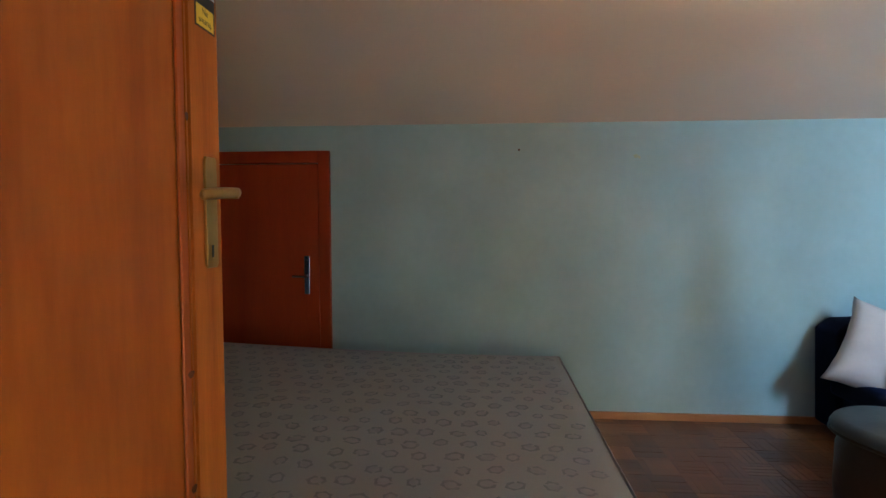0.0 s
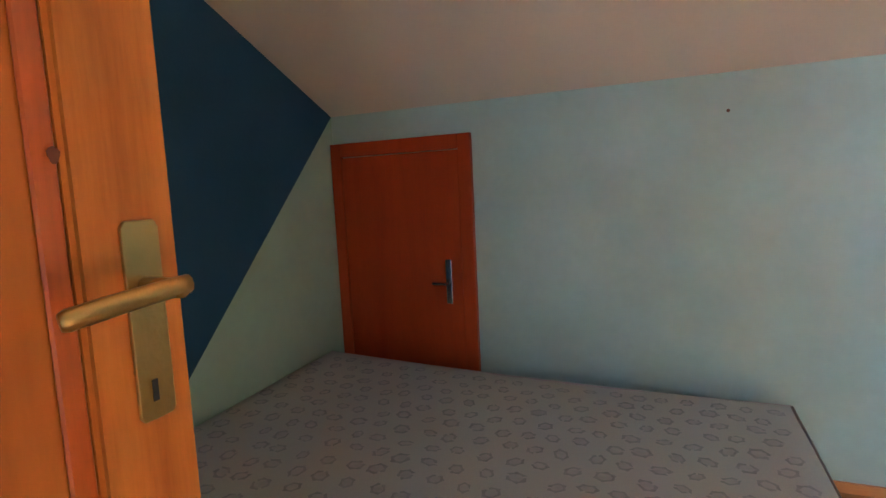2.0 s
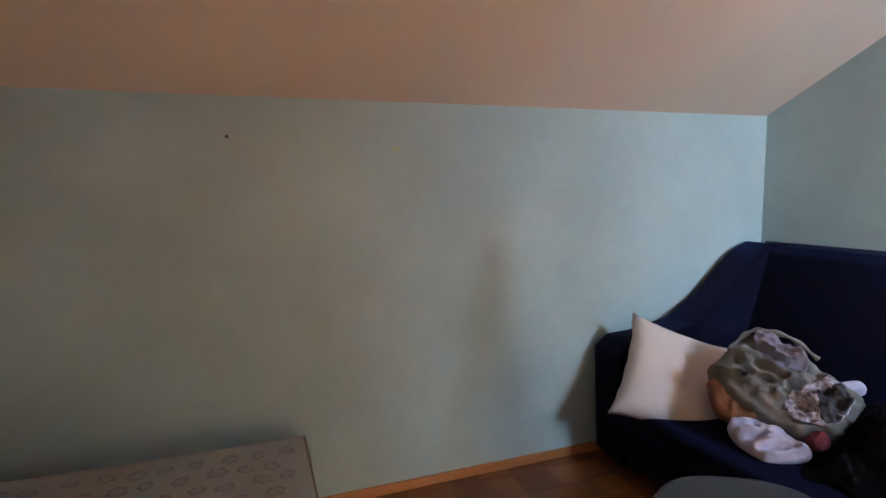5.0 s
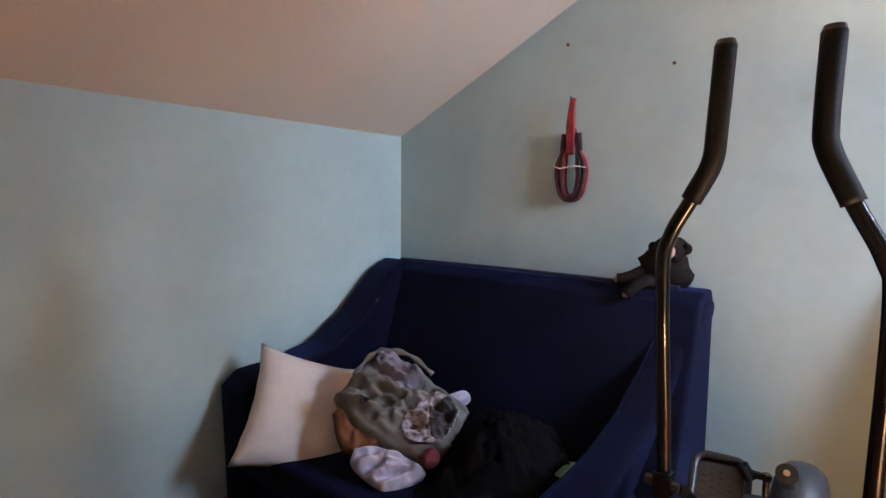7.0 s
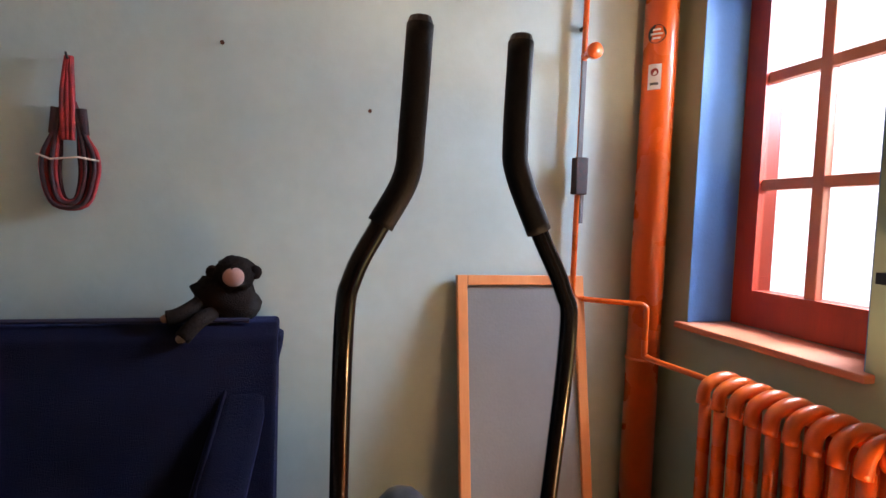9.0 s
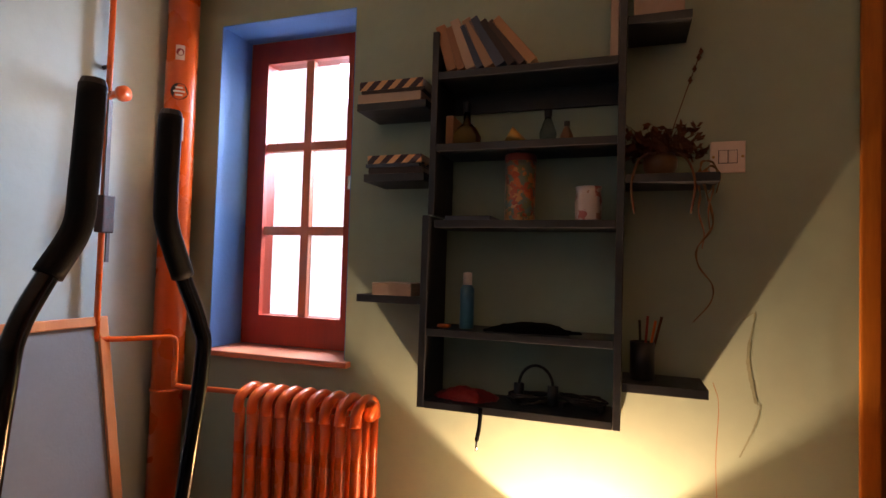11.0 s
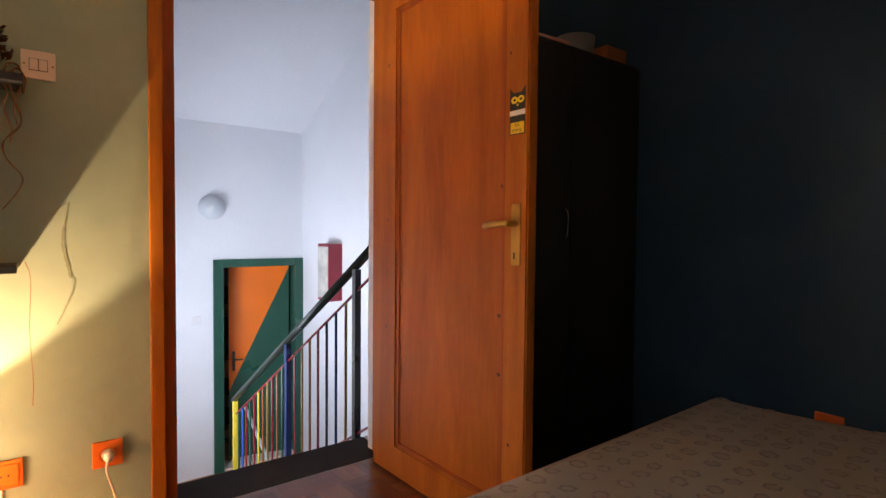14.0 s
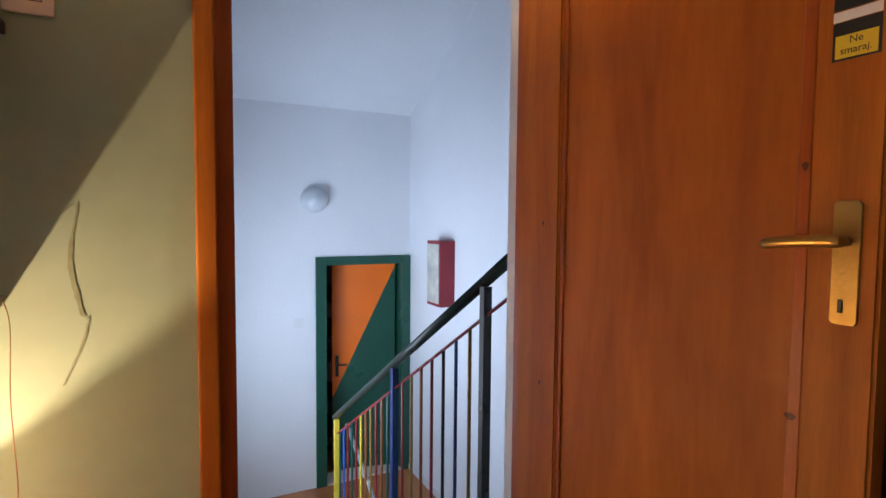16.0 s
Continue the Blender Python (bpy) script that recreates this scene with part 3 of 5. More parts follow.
box(X0 + .05, X1 - .055, YN - .03, YN - .0015, ZT - .06, ZT, .004, bm=f2)
structure("door_frame", f2, RED_DOOR, "", d2)
l2 = structure("door_leaf", box(X0 + .053, X1 - .058, YN - .022, YN - .002, .01, ZT - .063, .003), RED_DOOR, "", d2)
structure("door_handle", merge(box(-.422, -.394, YN - .027, YN - .022, .60, .79, .003), tube([(-.41, YN - .027, .69), (-.41, YN - .06, .69), (-.47, YN - .062, .692)], .006, 8)),
          CHROME, "dark metal handle with plate", l2)

# nails and mark on the north wall
for x, y, z, ax in ((.635, YN, 1.302, "y"), (XE, 1.771, 1.705, "x"), (XE, 1.389, 1.583, "x"), (XE, .995, 1.438, "x")):
    nail = thing("nail", "small rusty nail stuck in the painted wall", "nail", "nails in the walls")
    d = Vector((0, -1, 0)) if ax == "y" else Vector((-1, 0, 0))
    p = Vector((x, y, z))
    part("shaft", tube([p + d * .0005, p + d * .012], .0025, 6), DARK_METAL, nail)
    part("head", tube([p + d * .012, p + d * .015], .0058, 8), RUST_METAL, nail)


# ---- sofa ----
def sofa():
    s = thing("sofa", "low navy blue upholstered two-seat sofa with flared arms", "sofa", at=(0, 0, 0))
    y0, y1 = 1.20, 2.58
    part("base", box(2.02, 2.86, y0 + .06, y1 - .05, .05, .24, .03, 3), NAVY_CLOTH, s, "", True)
    part("seat", box(1.98, 2.62, y0 + .12, y1 - .12, .20, .30, .035, 4), NAVY_CLOTH, s, "", True)
    back = [(2.55, .28), (2.90, .05), (2.925, .05), (2.92, .82), (2.89, .86), (2.80, .86), (2.75, .83), (2.62, .45)]
    part("backrest", prism(back, y0 + .03, y1 - .05, "y", .012), NAVY_CLOTH, s, "", True)
    for n, (ya, yb, sg) in enumerate(((y1 - .15, y1 + .02, 1), (y0 + .005, y0 + .125, -1))):
        prof = [(2.0, .04), (2.92, .04), (2.92, .84), (2.80, .865), (2.70, .82), (2.52, .655), (2.36, .56), (2.17, .525), (2.05, .52), (1.99, .475)]
        if sg < 0:
            prof = [(2.02, .04), (2.92, .04), (2.92, .80), (2.87, .835), (2.80, .825), (2.73, .74), (2.65, .62), (2.55, .52), (2.41, .46), (2.25, .435), (2.11, .425), (2.03, .37)]
        arm = prism(prof, ya, yb, "y", .030 if sg < 0 else .018)
        for v in arm.verts:
            v.co.y -= sg * (.86 - v.co.z) * (.23 if sg < 0 else .02)
        am = part("armrest", arm, NAVY_CLOTH, s, "", True)
        edge = [(x, z + .001) for x, z in prof[3:]]
        yy = ya if sg > 0 else yb
        part("piping", tube(smooth_path([(x, yy - sg * ((.86 - z) * (.23 if sg < 0 else .02)) + sg * .012, z - .004) for x, z in edge], 3), .005, 7), NAVY_CLOTH, am, "", True)
    for x in (2.08, 2.82):
        for y in (y0 + .1, y1 - .1):
            part("leg", tube([(x, y, 0), (x, y, .06)], .02, 10), BLACK_WOOD, s)
    part("piping", tube(smooth_path([(2.79, y0 + .1, .868), (2.79, 1.9, .872), (2.79, y1 - .1, .868)], 6), .006, 8), material("navy_piping", (.008, .01, .04), .8), s)


sofa()


def cushion(w, h, d, seed):
    b = bmesh.new()
    n = 30
    top, bot = {}, {}
    for i in range(n + 1):
        for j in range(n + 1):
            u, v = i / n * 2 - 1, j / n * 2 - 1
            pin = 1 - .12 * (1 - u * u) * abs(v) ** 3
            pin2 = 1 - .12 * (1 - v * v) * abs(u) ** 3
            t = d * (max(0, 1 - u ** 4) * max(0, 1 - v ** 4)) ** .5
            ear = max(0, abs(u) + abs(v) - 1.1)
            wr = .014 * noise.noise((u * 2 + seed, v * 2, 1)) * (1 - u * u) + .006 * noise.noise((u * 6, v * 6, seed)) + .022 * ear * noise.noise((u * 5 - v * 5, seed, 2)) + .010 * (abs(u) > .5) * (abs(u) - .5) * math.sin(v * 14 + seed)
            x, z = u * w / 2 * pin2, v * h / 2 * pin
            top[i, j] = b.verts.new((x, t / 2 + wr, z))
            bot[i, j] = b.verts.new((x, -t / 2 + wr * .3, z)) if 0 < i < n and 0 < j < n else top[i, j]
    for i in range(n):
        for j in range(n):
            b.faces.new((top[i, j], top[i, j + 1], top[i + 1, j + 1], top[i + 1, j]))
            q = (bot[i, j], bot[i + 1, j], bot[i + 1, j + 1], bot[i, j + 1])
            if len(set(q)) == 4:
                b.faces.new(q)
    bmesh.ops.recalc_face_normals(b, faces=b.faces)
    return b


pl = thing("cushion", "plain cream cotton cushion leaning on the sofa arm", "cushion")
pl.matrix_basis = pose(2.14, 2.30, .40, -30, 20, -28)
part("cover", cushion(.41, .40, .14, 3), CREAM_CLOTH, pl, "", True)


def rumpled(w, d, h, seed, folds=5.0, n=46, drop=.3):
    """A heap of cloth: a folded sheet whose height falls off at an uneven rim."""
    b = bmesh.new()
    g = {}
    for i in range(n + 1):
        for j in range(n + 1):
            u, v = i / n * 2 - 1, j / n * 2 - 1
            r = math.hypot(u, v) / (1 + .25 * noise.noise((u * 1.5 + seed, v * 1.5, 3)))
            rid = 1 - 2.6 * abs(noise.noise((u * folds * .55 + seed, v * folds * .35 + .4 * u * folds, seed)))
            rid2 = 1 - 2.6 * abs(noise.noise((u * folds * 1.3 - v * 2, v * folds * .9 + seed, seed + 4)))
            hh = h * max(0, 1 - r ** 2.4) * (.72 + .24 * rid + .12 * rid2) + .05 * h * noise.noise((u * folds * 3, v * folds * 3, seed))
            hh = max(.004 + .002 * noise.noise((u * 4, v * 4, seed)), hh)
            x = u * w / 2 * (1 + .12 * noise.noise((v * 3, seed, u)))
            y = v * d / 2 * (1 + .12 * noise.noise((u * 3, seed + 7, v)))
            g[i, j] = b.verts.new((x, y, hh)) if r < 1.12 else None
    for i in range(n):
        for j in range(n):
            q = (g[i, j], g[i + 1, j], g[i + 1, j + 1], g[i, j + 1])
            if None not in q:
                b.faces.new(q)
    low = bmesh.ops.extrude_face_region(b, geom=b.faces[:])
    for v in [x for x in low["geom"] if isinstance(x, bmesh.types.BMVert)]:
        v.co.z = max(0, v.co.z - .004)
    bmesh.ops.recalc_face_normals(b, faces=b.faces)
    return b


def garment(outline, thick, folds, seed, along=0.6, waves=9, deep=.012, follow=False):
    """A flat crumpled piece of clothing: rounded edge, folds running one way, local x right and y up."""
    cx = sum(p[0] for p in outline) / len(outline)
    cy = sum(p[1] for p in outline) / len(outline)
    pts = [(p[0], p[1], 0) for p in outline]
    rim = smooth_path(pts + [pts[0]], 8)[:-1]
    n, rings = len(rim), 22
    b = bmesh.new()

    def height(x, y):
        q = x * math.cos(along) + y * math.sin(along)
        w = -x * math.sin(along) + y * math.cos(along)
        a = noise.noise((q * 6 + seed, w * 3, seed))
        v = 1 - abs(math.sin(w * waves * 3 + a * 3.2 + seed)) * 1.3
        c = 1 - 3 * abs(noise.noise((q * 9, w * 22 + seed, seed + 2)))
        d = 1 - 3 * abs(noise.noise((q * 24 + 3, w * 38 + seed, seed + 5)))
        return folds * (v * .55 + c * .65 + d * .30 + .25 * noise.noise((x * 60, y * 60, seed)))
    front, back = [], []
    for k in range(1, rings + 1):
        t = k / rings
        e = max(0, 1 - t ** 5) ** .5
        fr, bk = [], []
        for p in rim:
            x, y = cx + (p.x - cx) * t, cy + (p.y - cy) * t
            if k == rings:
                x += .004 * noise.noise((x * 50, y * 50, seed))
                y += .004 * noise.noise((x * 50, y * 50, seed + 5))
            fr.append(b.verts.new((x, y, thick * e + height(x, y) * (1 if follow else e * .9 + .1))))
            bk.append(b.verts.new((x, y, height(x, y) - .004 if follow else -deep * e)) if k < rings else fr[-1])
        front.append(fr), back.append(bk)
    for side, z in ((front, thick + height(cx, cy)), (back, height(cx, cy) - .004 if follow else -deep)):
        c = b.verts.new((cx, cy, z))
        for i in range(n):
            b.faces.new((c, side[0][i], side[0][(i + 1) % n]))
        for u, v in zip(side, side[1:]):
            for i in range(n):
                b.faces.new((u[i], v[i], v[(i + 1) % n], u[(i + 1) % n]))
    bmesh.ops.recalc_face_normals(b, faces=b.faces)
    return b


PILE = Matrix(((.707, .50, -.495, 0), (-.707, .50, -.495, 0), (0, .707, .707, 0), (0, 0, 0, 1)))
PILE.translation = (2.257, 1.967, .463)
DARK_PRINT = material("dark_shirt_print", (.012, .010, .014), .8, color2=(.05, .045, .055), scale=18, bump=.3)
MAROON = material("maroon_cotton", (.12, .012, .022), .9)
RUST = material("rust_cotton", (.17, .06, .022), .9, vary=.2, scale=20)
GREY2 = material("washed_grey_cotton", (.155, .145, .135), .92, vary=.2, scale=14, fine=.12, bump=.5, bump_scale=220)
o = thing("shirt", "crumpled washed grey shirt with a dark print lying on the sofa", "clothes")
o.matrix_basis = PILE.copy()
part("cloth", garment([(-.215, .04), (-.15, .12), (-.07, .185), (.03, .16), (.10, .095), (.17, .03), (.215, -.015), (.20, -.06), (.13, -.16), (.05, -.165), (-.06, -.11), (-.13, -.07), (-.19, .0)], .05, .042, 2, -.45, 9, .15), GREY2, o, "", True)
c_ = part("lining", garment([(-.085, .15), (-.045, .17), (.02, .135), (.07, .075), (.03, .045), (-.02, .06), (-.06, .09)], .004, .042, 2, -.45, 9, follow=True), LILAC_CLOTH, o, "faded lilac lining", True)
c_.matrix_basis = pose(0, 0, .052)
c_ = part("print", garment([(.02, -.03), (.10, .015), (.155, -.005), (.165, -.06), (.11, -.125), (.04, -.125), (-.005, -.08)], .003, .042, 2, -.45, 9, follow=True), WHITE_CLOTH, o, "white printed front", True)
c_.matrix_basis = pose(0, 0, .053)
c_ = part("dark_print", garment([(.085, -.02), (.150, -.0), (.163, -.055), (.115, -.122), (.085, -.112), (.08, -.06)], .003, .042, 2, -.45, 9, follow=True), DARK_PRINT, o, "dark printed block", True)
c_.matrix_basis = pose(0, 0, .057)
c_ = part("collar", tube(smooth_path([(-.15, .10, .05), (-.10, .165, .055), (-.05, .19, .05), (.03, .165, .055), (.10, .10, .05)], 8), [.008 + .003 * math.sin(k) for k in range(33)], 8), GREY2, o, "", True)
c_ = part("pocket_patch", garment([(-.125, .01), (-.095, .02), (-.09, -.0), (-.12, -.01)], .003, .042, 2, -.45, 9, follow=True), DARK_PRINT, o, "", True)
c_.matrix_basis = pose(0, 0, .053)
o = thing("t_shirt", "crumpled white t-shirt under the grey shirt on the sofa", "clothes")
o.matrix_basis = PILE @ pose(0, 0, -.01)
part("cloth", garment([(-.145, -.115), (-.08, -.11), (.0, -.14), (.07, -.19), (.03, -.225), (-.05, -.245), (-.10, -.21), (-.15, -.16)], .035, .032, 11, .2, 20, .06), material("white_jersey", (.46, .43, .55), .85, vary=.12, scale=10, bump=.3), o, "", True)
part("sleeve", garment([(.12, .03), (.20, .055), (.225, .035), (.20, .015), (.13, .0)], .045, .006, 12, .2, 13), material("white_jersey", (.46, .43, .55), .85, vary=.12, scale=10, bump=.3), o, "", True)
o = thing("maroon_sock", "small maroon sock among the clothes on the sofa", "clothes")
o.matrix_basis = PILE @ pose(.075, -.16, .035)
part("cloth", garment([(-.028, .0), (.0, .025), (.03, .015), (.028, -.02), (-.01, -.03)], .026, .006, 4), MAROON, o, "", True)
o = thing("rust_scarf", "rust brown scarf under the clothes on the sofa", "clothes")
o.matrix_basis = PILE @ pose(-.14, -.10, -.01)
part("cloth", garment([(-.075, .10), (-.05, .115), (-.01, .05), (.06, .02), (.07, -.01), (.0, -.03), (-.05, .0)], .035, .012, 6, 1.2, 12), RUST, o, "", True)
o = thing("trousers", "black trousers heaped on the sofa seat", "clothes")
o.matrix_basis = pose(2.38, 1.66, .30, 0, 0, 15)
part("cloth", rumpled(.46, .52, .19, 13, 7, 56), BLACK_CLOTH, o, "", True)

# ---- rope bundle on the east wall ----
RED_ROPE = material("red_rope", (.42, .015, .02), .7, color2=(.08, .010, .014), scale=22, bump=.5, bump_scale=300)
BLACK_ROPE = material("black_rope", (.012, .010, .014), .8, color2=(.06, .01, .015), scale=30, bump=.5, bump_scale=300)
RX, RY = XE - .02, 1.738
rope = thing("rope_bundle", "coiled red and black rope hanging on a hook", "rope")
for k in range(7):
    w = .020 + .0065 * k
    dx = -.006 * (k % 3)
    top = 1.338 - .004 * k
    pts = [(RX + dx, RY + .010, 1.395), (RX + dx, RY + .018 + .003 * k, top), (RX + dx, RY + w, 1.27), (RX + dx, RY + w + .003, 1.215), (RX + dx, RY + w * .6, 1.158 - .003 * k),
           (RX + dx, RY - w * .6, 1.158 - .003 * k), (RX + dx, RY - w - .003, 1.215), (RX + dx, RY - w, 1.27), (RX + dx, RY - .018 - .003 * k, top), (RX + dx, RY - .010, 1.395)]
    part("strand", tube(smooth_path(pts, 5), .0052, 8), (BLACK_ROPE, RED_ROPE, BLACK_ROPE, BLACK_ROPE, RED_ROPE, BLACK_ROPE, RED_ROPE)[k], rope, "", True)
for sy in (-1, 1):
    part("cuff", tube([(RX - .006, RY + sy * .034, 1.315), (RX - .006, RY + sy * .026, 1.378)], [.011, .013], 10), BLACK_ROPE, rope, "black wrapped cuff", True)
for k in range(3):
    o_ = .009 * (k - 1)
    part("loop", tube(smooth_path([(RX - .012, RY + o_, 1.30), (RX - .016, RY + o_ * 1.2, 1.40), (RX - .010, RY + o_ * .7, 1.47), (RX - .004, RY + o_ * .4, 1.505)], 6), .0072, 8), RED_ROPE, rope, "red rope loop", True)
part("hook", tube(smooth_path([(XE - .001, RY, 1.505), (XE - .03, RY, 1.498), (XE - .045, RY, 1.51)], 4), .003, 6), DARK_METAL, rope)
part("tie", tube([(RX - .02, RY - .07, 1.252), (RX - .035, RY - .03, 1.258), (RX - .035, RY + .03, 1.250), (RX - .02, RY + .065, 1.262)], .0025, 6), IVORY, rope)



# ---- elliptical trainer ----
def trainer():
    t = thing("elliptical_trainer", "black steel elliptical trainer with foam-covered handlebars", "exercise machine")
    L = [(2.045, 1.046, 1.380), (2.045, 1.052, 1.25), (2.045, 1.058, 1.19), (2.05, 1.088, 1.130), (2.05, 1.120, 1.065), (2.052, 1.130, .99), (2.10, 1.127, .67), (2.16, 1.125, .30)]
    R = [(2.06, .904, 1.380), (2.06, .906, 1.25), (2.06, .900, 1.205), (2.06, .865, 1.127), (2.06, .824, 1.045), (2.062, .812, .975), (2.10, .815, .67), (2.16, .818, .30)]
    for n, P in enumerate((L, R)):
        hb = part("handlebar", tube(smooth_path(P[2:], 6), .0128, 14), BLACK_STEEL, t, "black steel tube", True)
        part("grip", tube(smooth_path(P[:4], 8), .0175, 14), RUBBER, hb, "black foam grip", True)
        part("cap", lathe([(.0001, .010), (.014, .009), (.0172, 0)], 14, at=(P[0][0], P[0][1], P[0][2])), BLACK_PLASTIC, hb)
        y = P[-1][1]
        s = 1 if n == 0 else -1
        part("collar", tube([(2.125, y, .40), (2.14, y, .34)], .024, 12), BLACK_STEEL, t)
        part("pedal_arm", tube([(2.14, y + .03 * s, .36), (2.45, y + .04 * s, .30)], .014, 10), BLACK_STEEL, t)
    for x, y, z, a in ((2.335, 1.075, .425, -38), (2.40, .80, .17, -6)):
        m = pose(x, y, z, 0, a, 8)
        out_ = [(.15 * cx_ + .028 * (math.cos(a_) - cx_), .06 * cy_ + .028 * (math.sin(a_) - cy_)) for cx_, cy_, a0_ in ((1, 1, 0), (-1, 1, 90), (-1, -1, 180), (1, -1, 270)) for a_ in [radians(a0_ + 18 * q) for q in range(6)]]
        bp_ = prism(out_, -.014, .0, "z", .003)
        bmesh.ops.transform(bp_, matrix=m, verts=bp_.verts)
        pd = part("pedal", bp_, BLACK_PLASTIC, t, "black dimpled foot plate")
        rimb = tube([m @ Vector((px_ * .975, py_ * .94, .010)) for px_, py_ in out_ + out_[:1]], .009, 8, cap=False)
        part("rim", rimb, BLACK_PLASTIC, pd, "", True)
        ribs = bmesh.new()
        for i in range(15):
            for j in range(5):
                box(-.125 + i * .017 + (j % 2) * .0085, -.116 + i * .017 + (j % 2) * .0085, -.042 + j * .018, -.033 + j * .018, .0, .002, m=m, bm=ribs)
        part("dimples", ribs, BLACK_PLASTIC, pd)
        part("bolt", tube([m @ Vector((.02, 0, .002)), m @ Vector((.02, 0, .007))], .007, 10), CHROME, pd)
    part("housing", lathe([(.0001, -.055), (.12, -.055), (.15, -.047), (.168, -.025), (.172, 0), (.168, .025), (.15, .047), (.12, .055), (.0001, .055)], 36), HOUSING, t, "rounded grey wheel housing", True).matrix_basis = pose(2.53, .94, .345, 90, 0, 0)
    kb = part("knob", tube([(2.43, .955, .520), (2.395, .955, .548)], .022, 16), BLACK_PLASTIC, t, "black adjusting knob")
    part("screw", tube([(2.3945, .955, .5484), (2.391, .955, .551)], .007, 10), CHROME, kb)
    part("hinge", merge(tube([(2.42, 1.04, .515), (2.42, .985, .515)], .009, 8), tube([(2.42, .995, .525), (2.42, .995, .30)], .007, 8), tube([(2.42, 1.025, .500), (2.42, 1.045, .530)], .014, 10)), BLACK_STEEL, t)
    part("clamp", box(2.092, 2.122, 1.110, 1.144, .56, .61, .005), BLACK_STEEL, t)
    part("clamp_bolt", tube([(2.107, 1.098, .585), (2.107, 1.160, .585)], .010, 8), BLACK_PLASTIC, t)
    part("link", tube([(2.112, 1.09, .58), (2.28, 1.08, .45)], .012, 10), BLACK_STEEL, t)
    part("post", tube([(2.16, .97, .04), (2.12, .97, .60)], .025, 12), BLACK_STEEL, t)
    part("axle", tube([(2.14, .78, .36), (2.14, 1.16, .36)], .012, 10), BLACK_STEEL, t)
    part("frame_beam", tube([(2.10, .97, .05), (2.80, .97, .05)], .024, 12), BLACK_STEEL, t)
    part("front_foot", tube([(2.12, .74, .026), (2.12, 1.2, .026)], .024, 12), BLACK_STEEL, t)
    part("rear_foot", tube([(2.78, .78, .026), (2.78, 1.16, .026)], .024, 12), BLACK_STEEL, t)


trainer()

# ---- framed panel leaning on the east wall ----
pn = thing("framed_panel", "grey panel in a pale orange wooden frame leaning on the wall", "panel")
pn.matrix_basis = Matrix.Translation((2.745, 0, .002)) @ Matrix.Rotation(math.atan2(.175, .965), 4, "Y")
fw = .032
part("stile", box(-.01, .012, .69 - .0, .69 + fw, 0, .985, .003), FRAME_ORANGE, pn)
part("stile", box(-.01, .012, .30, .30 + fw, 0, .985, .003), FRAME_ORANGE, pn)
part("rail", box(-.01, .012, .30 + fw + .001, .689, .955, .985, .003), FRAME_ORANGE, pn)
part("rail", box(-.01, .012, .30 + fw + .001, .689, .0, .03, .003), FRAME_ORANGE, pn)
part("sheet", box(.0, .004, .30 + fw, .69, .03, .955), CANVAS, pn)

# ---- pipes ----
pipe = thing("heating_riser", "thick orange painted vertical heating pipe with stickers", "pipe")
part("pipe", tube([(2.882, .085, 0), (2.882, .085, 1.6), (2.882, .085, 2.66)], .052, 28), ORANGE_METAL, pipe, "", True)
part("collar", tube([(2.882, .085, .70), (2.882, .085, .712)], .055, 28), ORANGE_METAL, pipe, "", True)


def wrap(z, h, half, mid, r):
    """A label wrapped round the riser: height, half its angle and its middle in degrees."""
    b, seg = bmesh.new(), 8
    vs = []
    for k in range(seg + 1):
        u = k / seg * 2 - 1
        a = radians(mid + u * half)
        vs.append([b.verts.new((2.882 + r * math.cos(a), .085 + r * math.sin(a), zz)) for zz in (z, z + h)])
    for p, q in zip(vs, vs[1:]):
        b.faces.new((p[0], q[0], q[1], p[1]))
    return b


def round_wrap(z, rad, mid, r):
    b = bmesh.new()
    b.faces.new([b.verts.new((2.882 + r * math.cos(radians(mid) + rad / r * math.cos(t)), .085 + r * math.sin(radians(mid) + rad / r * math.cos(t)), z + rad * math.sin(t)))
                 for t in [k * math.pi / 12 for k in range(24)]])
    return b


s1 = part("sticker", wrap(1.845, .052, 16, 128, .0528), IVORY, pipe, "small pale sticker with a red mark", True)
part("print", round_wrap(1.872, .013, 128, .0533), RED_CLOTH, s1)
s1 = part("sticker", round_wrap(1.735, .029, 130, .0528), BLACK_FLAT, pipe, "round black sticker with pale marks", True)
for z in (1.722, 1.735, 1.748):
    part("print", wrap(z - .003, .006, 20 if z == 1.735 else 13, 130, .0533), WHITE_PLASTIC, s1)
s1 = part("sticker", wrap(1.565, .078, 22, 130, .0528), WHITE_PLASTIC, pipe, "white sticker with a red emblem", True)
part("print", round_wrap(1.618, .012, 130, .0533), RED_CLOTH, s1)
part("print", wrap(1.578, .008, 14, 130, .0533), GREY_PLASTIC, s1)
small = thing("heating_pipe", "thin orange painted heating pipe along the wall", "pipe")
part("pipe", tube(smooth_path([(2.912, .335, 2.60), (2.912, .335, 1.5), (2.912, .335, .95), (2.908, .328, .91), (2.895, .30, .90), (2.82, .19, .898), (2.79, .155, .893), (2.785, .15, .86), (2.785, .15, .76),
                               (2.775, .14, .735), (2.60, .125, .735), (2.54, .12, .735)], 5), .009, 12), ORANGE_METAL, small, "", True)
part("valve", merge(tube([(2.912, .335, 1.66), (2.85, .335, 1.66)], .012, 12), tube([(2.86, .335, 1.66), (2.842, .335, 1.66)], .024, 14)), ORANGE_METAL, small, "round orange valve knob", True)
part("bracket", tube([(2.94, .335, 1.75), (2.905, .335, 1.75)], .007, 8), DARK_METAL, small)
strap = thing("luggage_strap", "black strap with a printed cuff hanging on the heating pipe", "strap")
